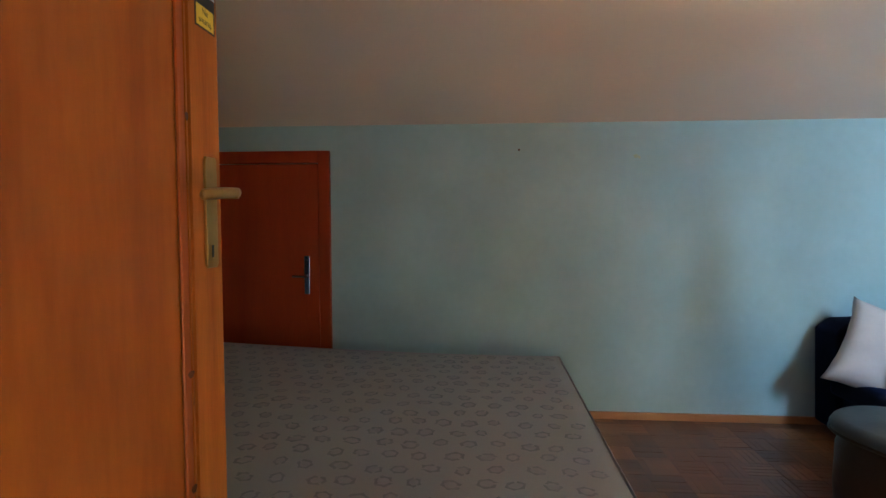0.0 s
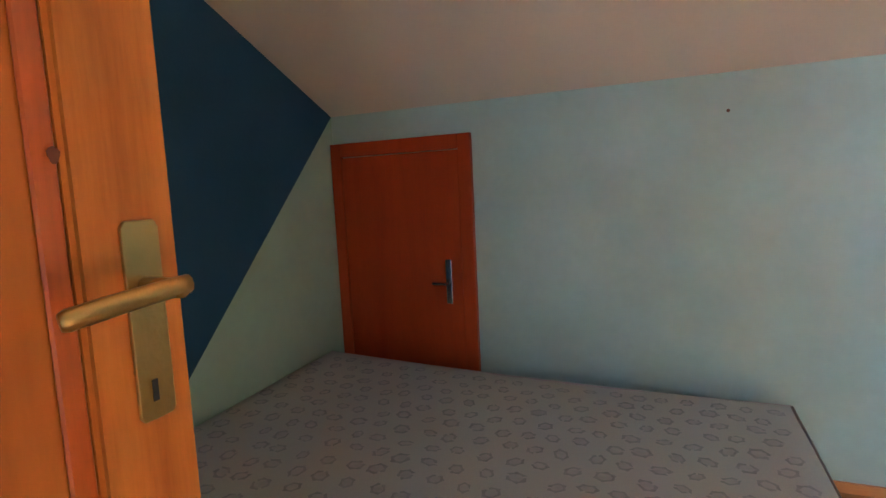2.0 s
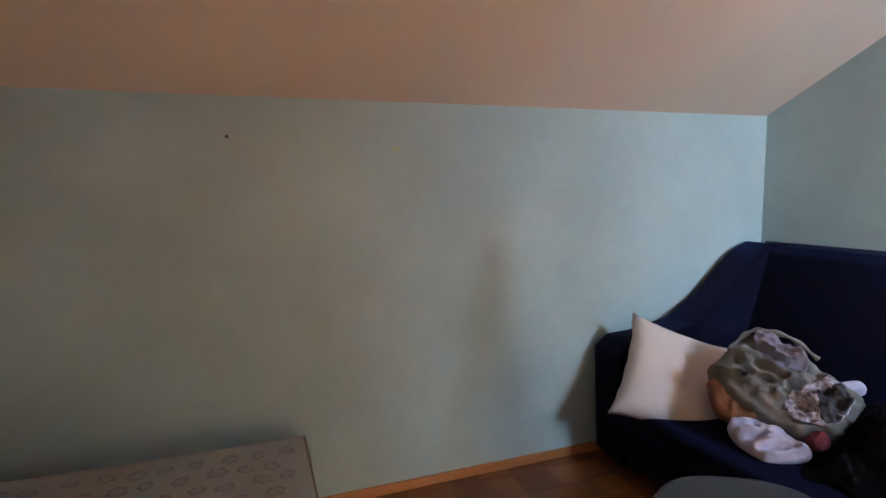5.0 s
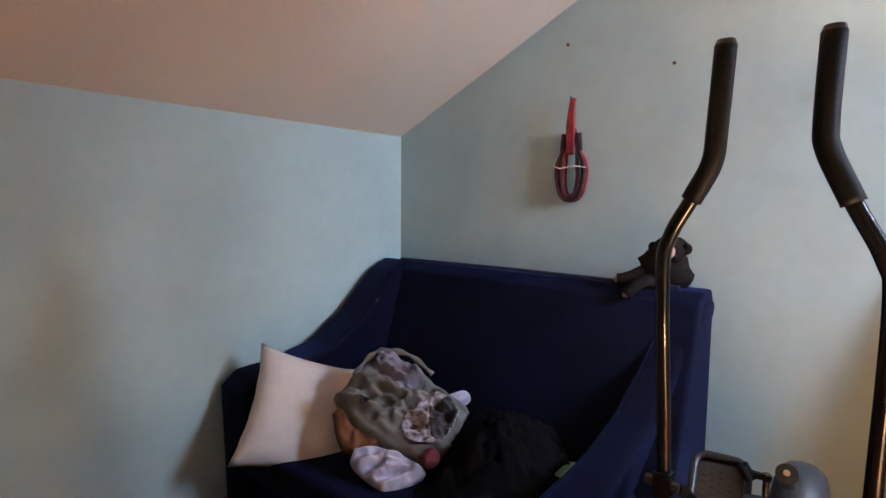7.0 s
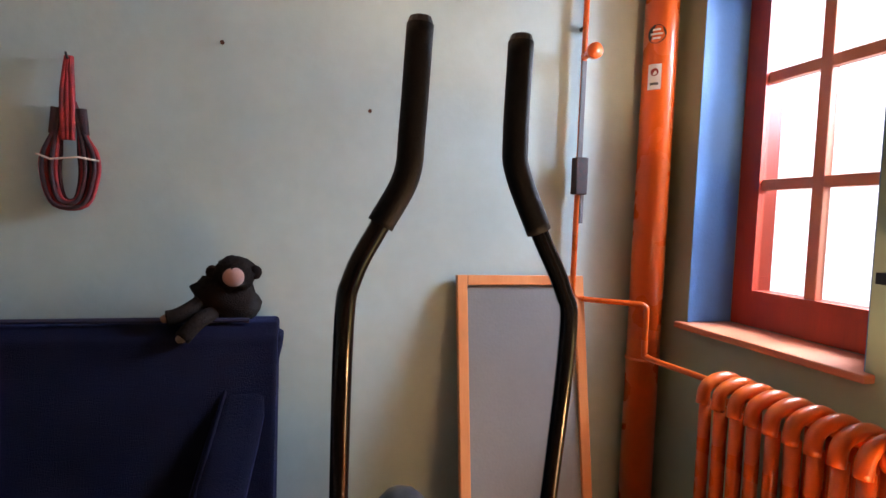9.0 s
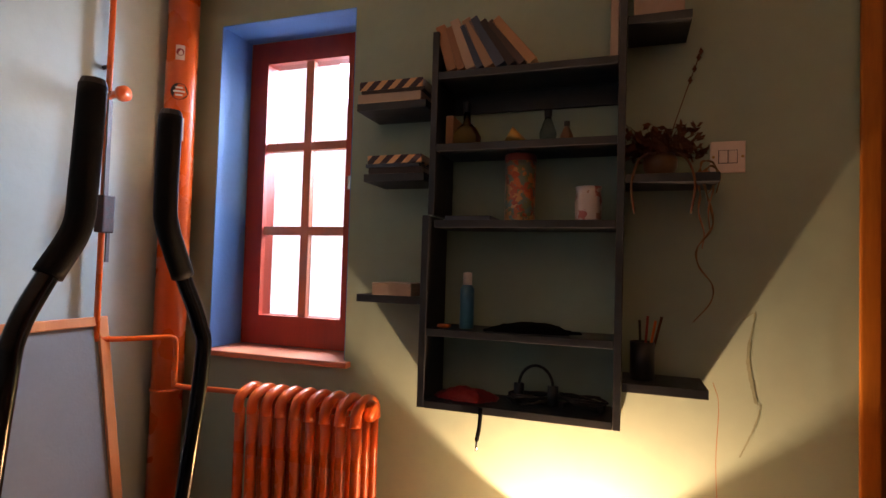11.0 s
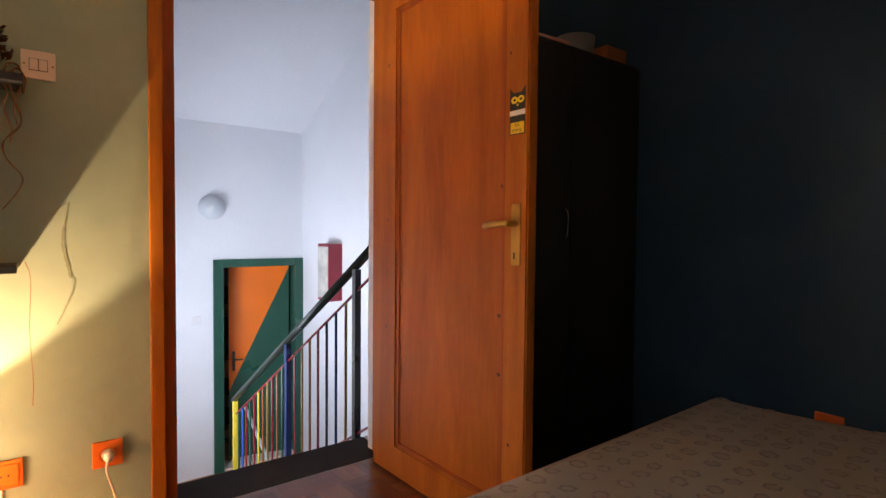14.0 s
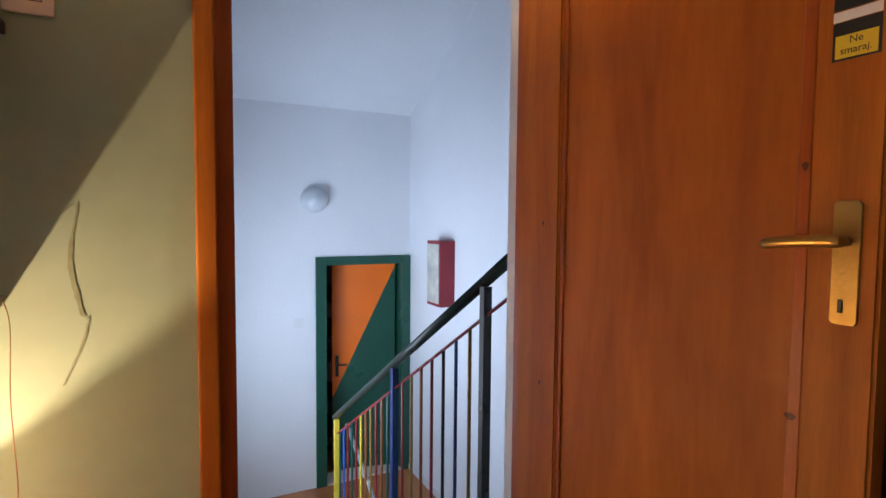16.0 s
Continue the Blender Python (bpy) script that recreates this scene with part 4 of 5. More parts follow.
part("cuff", box(2.882, 2.918, .318, .358, 1.23, 1.345, .004), material("printed_black_cuff", (.008, .008, .010), .6, color2=(.045, .008, .010), scale=90), strap)
part("ribbon", box(2.889, 2.894, .337, .352, 1.345, 1.64, .001), GREY_PLASTIC, strap)
part("tail", box(2.889, 2.894, .325, .337, 1.14, 1.23, .001), GREY_PLASTIC, strap)


# ---- radiator ----
def radiator():
    r = thing("radiator", "orange enamelled cast-iron column radiator under the window", "radiator")
    n = 9
    x0, x1 = 2.098, 2.505
    mesh = None
    for i in range(n):
        x = x0 + (x1 - x0) * i / (n - 1)
        if mesh is None:
            b = bmesh.new()
            for y in (.055, .11, .165):
                tube(smooth_path([(0, y, .14), (0, y, .4), (0, y, .70)], 3), .0155 if y > .15 else .014, 12, bm=b)
            tube(smooth_path([(0, .048, .69), (0, .06, .735), (0, .11, .755), (0, .165, .735), (0, .175, .69)], 4), .0165, 12, bm=b)
            tube(smooth_path([(0, .048, .15), (0, .06, .12), (0, .11, .11), (0, .165, .12), (0, .175, .15)], 4), .0165, 10, bm=b)
            ob = part("section", b, ORANGE_METAL, r, "", True)
            mesh = ob.data
        else:
            ob = new("section", mesh)
            ob.parent = r
        ob.location = (x, 0, 0)
    part("hub", lathe([(.0001, -.020), (.018, -.019), (.030, -.010), (.032, .004), (.028, .014), (.0001, .014)], 18), ORANGE_METAL, r, "", True).matrix_basis = pose(x0 - .022, .125, .728, 0, 90, 0)
    part("hub", tube([(x1 + .01, .11, .735), (x1 + .03, .11, .735)], .018, 14), DARK_METAL, r, "", True)
    part("bar", tube([(x0, .11, .735), (x1, .11, .735)], .017, 12), ORANGE_METAL, r)
    part("bar", tube([(x0, .11, .13), (x1, .11, .13)], .017, 12), ORANGE_METAL, r)
    for x in (x0, x1):
        part("foot", box(x - .012, x + .012, .06, .16, 0, .12, .003), ORANGE_METAL, r)


radiator()


# ---- shelf unit ----
def shelf_unit():
    s = thing("wall_shelf", "charcoal painted open wall shelf unit", "shelf", at=(0, .002, 0))
    D = .163
    x0, x1 = 1.385, 1.902
    part("side", box(x1 - .018, x1, 0, D, 1.30, 1.815, .0015), SHELF, s)
    part("side", box(x1 - .004, x1 + .016, 0, D, .768, 1.298, .0015), SHELF, s)
    part("side", box(x0, x0 + .018, 0, D, .768, 2.35, .0015), SHELF, s)
    for z in (1.70, 1.497, 1.285):
        part("shelf", box(x0 + .019, x1 - .019, 0, D - .002, z - .020, z, .0015), SHELF, s)
    part("shelf", box(x0 + .019, x1 - .005, 0, D - .002, .965, .985, .0015), SHELF, s)
    part("shelf", box(x0 + .019, x1 - .005, 0, D, .768, .788, .0015), SHELF, s)
    part("brace", box(x0 + .02, x1 - .02, 0, .012, 1.62, 1.679, .0015), SHELF, s)


shelf_unit()
for x0, x1, z, dd in ((1.921, 2.14, 1.63, .155), (1.921, 2.11, 1.42, .155), (1.92, 2.12, 1.07, .155), (1.17, 1.383, 1.40, .155), (1.19, 1.383, .885, .16), (1.235, 1.383, 1.80, .155)):
    s = thing("floating_shelf", "small charcoal painted floating shelf on the wall", "shelf", "floating shelves on the wall")
    part("board", box(x0, x1, .002, dd, z - .022, z, .0015), SHELF, s)


# ---- table lamp on the floor ----
def floor_lamp():
    s = thing("floor_lamp", "small lit white lamp with an open-topped shade standing on the floor", "lamp", at=(1.520, .203, 0))
    shade = bpy.data.materials.new("lit_lamp_shade")
    shade.use_nodes = True
    b = shade.node_tree.nodes["Principled BSDF"]
    b.inputs["Base Color"].default_value = (.8, .7, .5, 1)
    b.inputs["Emission Color"].default_value = (1, .62, .32, 1)
    b.inputs["Emission Strength"].default_value = 14
    sh = part("shade", lathe([(.166, .19), (.163, .30), (.158, .403), (.154, .405), (.150, .402), (.158, .30), (.162, .19)], 48), shade, s, "white lampshade", True)
    part("ring", tube([(.155 * math.cos(a), .155 * math.sin(a), .406) for a in [k * math.pi / 16 for k in range(33)]], .002, 6, cap=False), BRASS, sh)
    part("base", lathe([(.0001, .02), (.06, .02), (.075, .012), (.08, 0), (.0001, 0)], 28), IVORY, s, "round ivory base", True)
    part("stem", lathe([(.012, .02), (.02, .06), (.030, .10), (.018, .15), (.012, .20), (.0001, .20)], 20), IVORY, s, "", True)
    blb = part("bulb", lathe([(.012, .20), (.014, .215), (.028, .25), (.024, .275), (.0001, .285)], 16), glowing("lit_bulb", (1, .85, .6), 6), s, "lit bulb", True)
    blb.visible_shadow = False


floor_lamp()

# ---- round low table ----
def pouf():
    t = thing("pouf", "low round dark pouf with a flat grey seat", "pouf", at=(1.722, 1.608, 0))

    def wavy(profile, seg=56):
        b = lathe(profile, seg)
        for v in b.verts:
            a = math.atan2(v.co.y, v.co.x)
            k = .95 + .035 * math.sin(3 * a + 1) + .02 * math.sin(5 * a)
            v.co.x, v.co.y = v.co.x * k, v.co.y * k
        return b
    part("body", wavy([(.0001, 0), (.18, 0), (.20, .03), (.212, .16), (.208, .29), (.19, .325), (.0001, .325)]), BROWN_LEATHER, t, "dark brown leather side", True)
    part("seat", wavy([(.0001, .326), (.20, .326), (.222, .335), (.226, .35), (.218, .364), (.19, .37), (.0001, .372)]), GREY_TOP, t, "flat grey seat", True)
    part("piping", wavy([(.2245, .328), (.2295, .333), (.2245, .338)]), BROWN_LEATHER, t, "", True)


pouf()

# ---- soft toy on the sofa back ----
def blob(rx, ry, rz_, seg=18, rings=10, rough_=.0, seed=1):
    """An uneven rounded lump."""
    b = lathe([(max(.0001, math.sin(math.pi * k / rings)), -math.cos(math.pi * k / rings)) for k in range(rings + 1)], seg)
    for v in b.verts:
        k = 1 + rough_ * noise.noise((v.co.x * 3 + seed, v.co.y * 3, v.co.z * 3))
        v.co = Vector((v.co.x * rx * k, v.co.y * ry * k, v.co.z * rz_ * k))
    return b


PLUSH = material("dark_plush", (.005, .004, .004), .95, gloss=.1, color2=(.014, .009, .007), scale=30, bump=.8, bump_scale=260)
mk = thing("toy_monkey", "dark plush monkey slumped over the sofa back", "toy", at=(2.83, 1.36, .865))
part("body", blob(.062, .085, .060, rough_=.35, seed=4), PLUSH, mk, "", True).matrix_basis = pose(.01, .0, .050, 20)
hd_ = part("head", blob(.046, .050, .044, rough_=.3, seed=8), PLUSH, mk, "", True)
hd_.matrix_basis = pose(-.025, -.020, .118)
part("face", blob(.012, .026, .024, 14, 8), material("rosy_plush", (.36, .20, .17), .9), hd_, "pale rosy face", True).matrix_basis = pose(-.040, -.004, -.004)
for yy in (-.052, .050):
    part("ear", blob(.009, .016, .018, 12, 6), PLUSH, hd_, "", True).matrix_basis = pose(0, yy, .004)
for pts in (((-.01, .05, .05), (-.045, .08, .030), (-.058, .105, .018), (-.062, .125, .014)), ((-.01, .02, .02), (-.07, .05, .010), (-.095, .085, -.028))):
    am_ = part("arm", tube(smooth_path(pts, 5), .019, 12), PLUSH, mk, "", True)
    part("hand", blob(.012, .014, .010, 12, 6, .3), material("tan_plush", (.30, .20, .15), .9), am_, "pale hand", True).matrix_basis = pose(*pts[-1])
ball = thing("soft_ball", "dusty teal soft ball lying on the sofa seat", "ball", at=(2.39, 1.44, .355))
part("skin", lathe([(.0001, -.055), (.03, -.05), (.052, -.025), (.058, 0), (.052, .027), (.03, .048), (.0001, .053)], 24), material("teal_rubber", (.10, .22, .20), .5, vary=.15), ball, "", True)

# ---- shelf things ----
BOOK_COLS = [(.36, .17, .08), (.30, .14, .07), (.42, .30, .22), (.03, .05, .09), (.34, .20, .12), (.05, .07, .11), (.03, .018, .016), (.06, .03, .02), (.45, .24, .12)]
BOOK_MATS = [material("book_cover_" + w, c, .6, vary=.1, bump=.1) for w, c in
             zip(("tan", "rust", "cream", "navy", "brown", "slate", "black", "umber", "ochre"), BOOK_COLS)]


def book(name, label, w, t, h, mat_, m, group=""):
    """Spine along local z, w deep, t thick."""
    o = thing(name, label, "book", group)
    o.matrix_basis = m
    b = bmesh.new()
    box(0, t, 0, w, 0, .0001 + h, .0012, 1, bm=b)
    part("cover", b, mat_, o)
    part("page_block", box(.002, t - .002, .002, w + .0006, .002, h + .0012), PAPER, o)
    return o


x = 1.862
for k, (t, h, tilt) in enumerate(((.028, .135, 16), (.022, .13, 18), (.026, .150, 20), (.020, .135, 23), (.026, .155, 27), (.028, .16, 31), (.022, .155, 34), (.020, .155, 37), (.026, .165, 40))):
    m = Matrix.Translation((x, .03, 1.7015)) @ Matrix.Rotation(radians(tilt), 4, "Y") @ Matrix.Diagonal((-1, 1, 1, 1))
    m = Matrix.Translation((x, .155, 1.7015 + t * math.sin(radians(tilt)) * 0)) @ Matrix.Rotation(math.pi, 4, "Z") @ Matrix.Rotation(radians(-tilt), 4, "Y")
    ob_ = book("book", "worn book leaning on the shelf among others", .125, t, h, BOOK_MATS[k], m, "books on the shelf")
    x -= t / math.cos(radians(tilt)) + .002
book("book", "pale slim book standing upright on the shelf", .13, .020, .26, BOOK_MATS[2], Matrix.Translation((1.425, .155, 1.7015)) @ Matrix.Rotation(math.pi, 4, "Z"), "books on the shelf")
book("book", "small dark red book standing in the shelf", .10, .022, .085, BOOK_MATS[1], Matrix.Translation((1.868, .13, 1.4985)) @ Matrix.Rotation(math.pi, 4, "Z"), "books in the shelf")


def flat_stack(x0, x1, z, items):
    for nm, lb, th, mt, dx in items:
        o = thing("book", lb, "book", "stacked books", at=(x0 + dx, .006, z + .0004))
        part("cover", box(0, x1 - x0, 0, .150, 0, th, .0015, 1), mt, o)
        part("page_block", box(-.0008, x1 - x0 - .003, .004, .147, .003, th - .003), PAPER, o)
        z += th + .0008


STRIPE = bpy.data.materials.new("striped_cover")
STRIPE.use_nodes = True
_n, _l = STRIPE.node_tree.nodes, STRIPE.node_tree.links
_w = _n.new("ShaderNodeTexWave")
_w.inputs["Scale"].default_value = 14
_w.bands_direction = "DIAGONAL"
_c = _n.new("ShaderNodeTexCoord")
_r = _n.new("ShaderNodeValToRGB")
_r.color_ramp.interpolation = "CONSTANT"
_r.color_ramp.elements[0].color, _r.color_ramp.elements[1].color = (.03, .012, .02, 1), (.62, .34, .16, 1)
_r.color_ramp.elements[1].position = .55
_l.new(_c.outputs["Object"], _w.inputs["Vector"]), _l.new(_w.outputs["Fac"], _r.inputs[0]), _l.new(_r.outputs[0], _n["Principled BSDF"].inputs["Base Color"])
flat_stack(1.925, 2.125, 1.63, (("book", "white book lying on the wall shelf", .026, BOOK_MATS[2], .012), ("book", "dark red book lying in a stack", .010, BOOK_MATS[6], 0.002),
                               ("book", "book with orange and black striped cover", .026, STRIPE, .008)))
flat_stack(1.925, 2.095, 1.42, (("book", "dark slim book lying on the wall shelf", .018, BOOK_MATS[6], .0), ("book", "slate book lying in a stack", .010, BOOK_MATS[5], .01),
                               ("book", "book with orange and black striped cover", .024, STRIPE, .004)))
flat_stack(1.95, 2.07, 1.07, (("book", "pale box lying on the wall shelf", .035, BOOK_MATS[2], 0),))

bt = thing("glass_bottle", "round amber bottle with a dark stopper in the shelf", "bottle", at=(1.815, .10, 1.4975))
part("body", lathe([(.0001, 0), (.026, 0), (.040, .012), (.042, .03), (.028, .055), (.011, .070), (.0095, .10), (.0001, .10)], 20), glass("amber_glass", (.75, .42, .12), .08), bt, "", True)
part("stopper", lathe([(.0001, 0), (.012, 0), (.013, .03), (.0001, .034)], 12, at=(0, 0, .1)), BLACK_PLASTIC, bt, "", True)
bt = thing("brass_shell", "small brass bell-shaped ornament lying in the shelf", "ornament")
bt.matrix_basis = pose(1.665, .11, 1.512, 0, 62, 20)
part("body", lathe([(.0001, -.03), (.010, -.025), (.015, .0), (.024, .03), (.022, .03), (.0001, -.01)], 16), BRASS, bt, "", True)
for xx, hh, rr_, mm_, lb in ((1.585, .095, .020, glass("smoky_glass", (.35, .42, .45), .15), "slim smoky glass bottle with a dark cap"), (1.535, .06, .015, POT, "tiny brown jar with a dark cap")):
    bt = thing("small_bottle", lb, "bottle", at=(xx, .10, 1.4975))
    part("body", lathe([(.0001, 0), (rr_, 0), (rr_ * 1.2, hh * .3), (rr_ * .6, hh * .65), (rr_ * .4, hh * .75), (.0001, hh * .75)], 16), mm_, bt, "", True)
    part("cap", lathe([(rr_ * .5, 0), (rr_ * .55, hh * .22), (.0001, hh * .25)], 12, at=(0, 0, hh * .75)), BLACK_PLASTIC, bt, "", True)


def patches(name, colors, scale, rough=.35):
    """Small uneven printed patches in several colours."""
    m = bpy.data.materials.new(name)
    m.use_nodes = True
    n, l = m.node_tree.nodes, m.node_tree.links
    co, no, vo, ra = n.new("ShaderNodeTexCoord"), n.new("ShaderNodeTexNoise"), n.new("ShaderNodeTexVoronoi"), n.new("ShaderNodeValToRGB")
    no.inputs["Scale"].default_value = scale * 1.4
    mx = n.new("ShaderNodeMix")
    mx.data_type = "VECTOR"
    mx.inputs[0].default_value = .035
    l.new(co.outputs["Object"], no.inputs["Vector"]), l.new(co.outputs["Object"], mx.inputs[4]), l.new(no.outputs["Color"], mx.inputs[5])
    vo.inputs["Scale"].default_value = scale
    l.new(mx.outputs[1], vo.inputs["Vector"])
    sep = n.new("ShaderNodeSeparateColor")
    l.new(vo.outputs["Color"], sep.inputs[0]), l.new(sep.outputs[0], ra.inputs[0])
    ra.color_ramp.interpolation = "CONSTANT"
    while len(ra.color_ramp.elements) < len(colors):
        ra.color_ramp.elements.new(.5)
    for k, c in enumerate(colors):
        ra.color_ramp.elements[k].position = k / len(colors)
        ra.color_ramp.elements[k].color = (*c, 1)
    b = n["Principled BSDF"]
    l.new(ra.outputs[0], b.inputs["Base Color"])
    b.inputs["Roughness"].default_value = rough
    return m


VAR = patches("floral_tin_print", [(.42, .10, .03), (.10, .16, .15), (.50, .26, .12), (.30, .05, .02), (.12, .15, .07), (.42, .19, .06)], 62)
tin = thing("tin_canister", "tall round floral patterned tin canister with red lid", "tin", at=(1.66, .085, 1.2855))
part("body", lathe([(.0001, 0), (.041, 0), (.042, .003), (.042, .168), (.0001, .169)], 28), VAR, tin, "", True)
part("lid", lathe([(.0435, .166), (.0435, .184), (.040, .187), (.0001, .187)], 28), material("red_tin_lid", (.22, .03, .02), .4), tin, "", True)
mug = thing("mug", "white mug with a faint red flower print", "mug", at=(1.475, .095, 1.2855))
part("body", lathe([(.0001, 0), (.030, 0), (.034, .01), (.035, .05), (.032, .08), (.034, .092), (.031, .092), (.029, .01), (.0001, .008)], 26), patches("flowered_glaze", [(.66, .55, .50), (.66, .55, .50), (.62, .50, .46), (.48, .14, .12), (.66, .55, .50), (.45, .25, .18)], 55, .3), mug, "", True)
bk = thing("papers", "thin dark stack of papers in the shelf", "papers", at=(1.73, .02, 1.2855))
part("sheets", box(0, .13, 0, .12, 0, .014, .002), BOOK_MATS[5], bk)
can = thing("spray_can", "slim blue spray can standing in the shelf", "can", at=(1.80, .10, .9855))
part("body", lathe([(.0001, 0), (.019, 0), (.020, .003), (.020, .11), (.013, .122), (.0001, .123)], 20), BLUE_PLASTIC, can, "", True)
part("cap", lathe([(.012, .122), (.013, .155), (.0001, .158)], 16), IVORY, can, "", True)
sg = thing("sunglasses_case", "black soft pouch lying in the shelf", "pouch")
sg.matrix_basis = pose(1.62, .09, .9855, 0, 0, 8)
part("cloth", rumpled(.25, .10, .026, 21, 4, 28), BLACK_CLOTH, sg, "", True)
sg = thing("orange_scrap", "small orange plastic clip in the shelf", "clip", at=(1.86, .12, .9855))
part("clip", box(-.018, .018, -.01, .01, 0, .010, .004), SOCKET, sg)
sg = thing("red_pouch", "dull red cloth pouch in the lowest shelf", "pouch")
sg.matrix_basis = pose(1.80, .08, .7885, 0, 0, 0)
part("cloth", rumpled(.18, .12, .030, 31, 4, 24), RED_CLOTH, sg, "", True)
for px, w, sd in ((1.62, .16, 41), (1.48, .15, 43)):
    sg = thing("cable_bundle", "tangle of dark cables in the lowest shelf", "cable", "cable bundles")
    sg.matrix_basis = pose(px, .085, .7885)
    rnd = random.Random(sd)
    pts = [(w / 2 * math.cos(a * 1.3) * (.6 + .4 * rnd.random()), .05 * math.sin(a * 1.3) * (.6 + .4 * rnd.random()), .006 + .03 * rnd.random()) for a in range(22)]
    part("cable", tube(smooth_path(pts, 4), .004, 6), BLACK_PLASTIC, sg, "", True)
hp = thing("headphones", "black headphones standing in the lowest shelf", "headphones", at=(1.60, .11, .80))
part("band", tube([(-.045 * math.cos(math.pi * k / 14), 0, .045 + .055 * math.sin(math.pi * k / 14)) for k in range(15)], .004, 8), BLACK_PLASTIC, hp, "", True)
for sx in (-.045, .045):
    part("ear_cup", tube([(sx, -.0, .0), (sx, 0, .05)], .014, 12), BLACK_PLASTIC, hp, "", True)
cb = thing("lanyard", "black strap with a metal clip hanging from the shelf", "strap")
part("ribbon", tube(smooth_path([(1.735, .166, .785), (1.735, .170, .762), (1.738, .168, .73), (1.744, .166, .700)], 4), .0055, 8), BLACK_CLOTH, cb, "", True)
part("clip", tube([(1.744, .166, .700), (1.745, .166, .672)], .003, 8), CHROME, cb, "", True)

# dried plant on its shelf
dp = thing("dried_plant", "dried brown plant in a ceramic pot on a floating shelf", "plant", at=(1.30, .085, 1.4005))
part("pot", lathe([(.0001, 0), (.028, 0), (.04, .02), (.042, .045), (.035, .06), (.031, .06), (.0001, .05)], 20), POT, dp, "", True)
rnd = random.Random(8)
fol = bmesh.new()
for k in range(150):
    a, e, r = rnd.random() * 6.28, rnd.random() * 1.2 - .2, .03 + .06 * rnd.random()
    base = Vector((.02 * math.cos(a), .015 * math.sin(a), .055))
    tip = base + Vector((r * math.cos(a) * math.cos(e), .55 * r * math.sin(a) * math.cos(e), r * math.sin(e) + .012))
    tube([base, (base + tip) / 2 + Vector((0, 0, .012)), tip], [.0016, .0012, .0006], 4, bm=fol)
    for _ in range(2):
        q = tip + Vector((rnd.uniform(-.01, .01), rnd.uniform(-.008, .008), rnd.uniform(-.008, .01)))
        u = Vector((rnd.uniform(-1, 1), rnd.uniform(-1, 1), rnd.uniform(-1, 1))).normalized() * .014
        v = u.orthogonal().normalized() * .007
        fol.faces.new([fol.verts.new(q + w) for w in (u, v, -u, -v)])
tagged(part("foliage", fol, DRIED, dp, "brittle brown leaves"), kind="stuff")
tw = bmesh.new()
tube(smooth_path([(-.01, -.04, .06), (-.04, -.06, .16), (-.075, -.07, .27), (-.10, -.075, .345)], 5), .0014, 5, bm=tw)
for z_, x_ in ((.27, -.075), (.30, -.085), (.33, -.095), (.345, -.10)):
    lathe([(.0001, -.010), (.006, 0), (.0001, .012)], 8, tw, (x_, -.072, z_))
part("twig", tw, DRIED, dp)
for sx in (.055, -.06):
    part("trailing_stem", tube(smooth_path([(sx * .5, .03, .06), (sx, .06, .03), (sx * 1.25, .075, -.03), (sx * 1.1, .076, -.10)], 5), [.003] * 15 + [.001], 6), DRIED, dp, "", True)
pc = thing("pencil_cup", "dark cup holding pencils on a floating shelf", "cup", at=(1.335, .085, .8855))
part("cup", lathe([(.0001, 0), (.030, 0), (.030, .095), (.027, .095), (.027, .004), (.0001, .004)], 20), BLACK_PLASTIC, pc, "", True)
for k, (dx, dy, mm_) in enumerate(((-.03, .01, SOCKET), (-.012, -.005, RED_CLOTH), (.008, .01, BLACK_PLASTIC), (-.045, .0, DRIED))):
    part("pencil", tube([(dx * .2, dy * .4, .006), (dx, dy, .15 + .01 * (k % 2))], .0035, 6), mm_, pc)
bx = thing("picture_box", "pale printed box standing on the upper floating shelf", "box", at=(1.31, .08, 1.8005))
part("carton", box(-.06, .06, -.05, .05, 0, .16, .003), BOOK_MATS[2], bx)

# switch and sockets
sw = thing("light_switch", "square ivory double light switch on the sage wall", "switch")
part("plate", box(1.092, 1.174, .001, .011, 1.422, 1.504, .003), IVORY, sw)
# black sheet behind the rockers paints the shade in their gaps
part("gap", box(1.1105, 1.1555, .0105, .0116, 1.4455, 1.4805), BLACK_FLAT, sw)
for xs_ in (1.099, 1.167):
    part("screw", tube([(xs_, .011, 1.463), (xs_, .0122, 1.463)], .0035, 10), BRASS, sw)
for x0 in (1.112, 1.134):
    part("rocker", box(x0, x0 + .020, .0112, .015, 1.447, 1.479, .002), IVORY, sw)
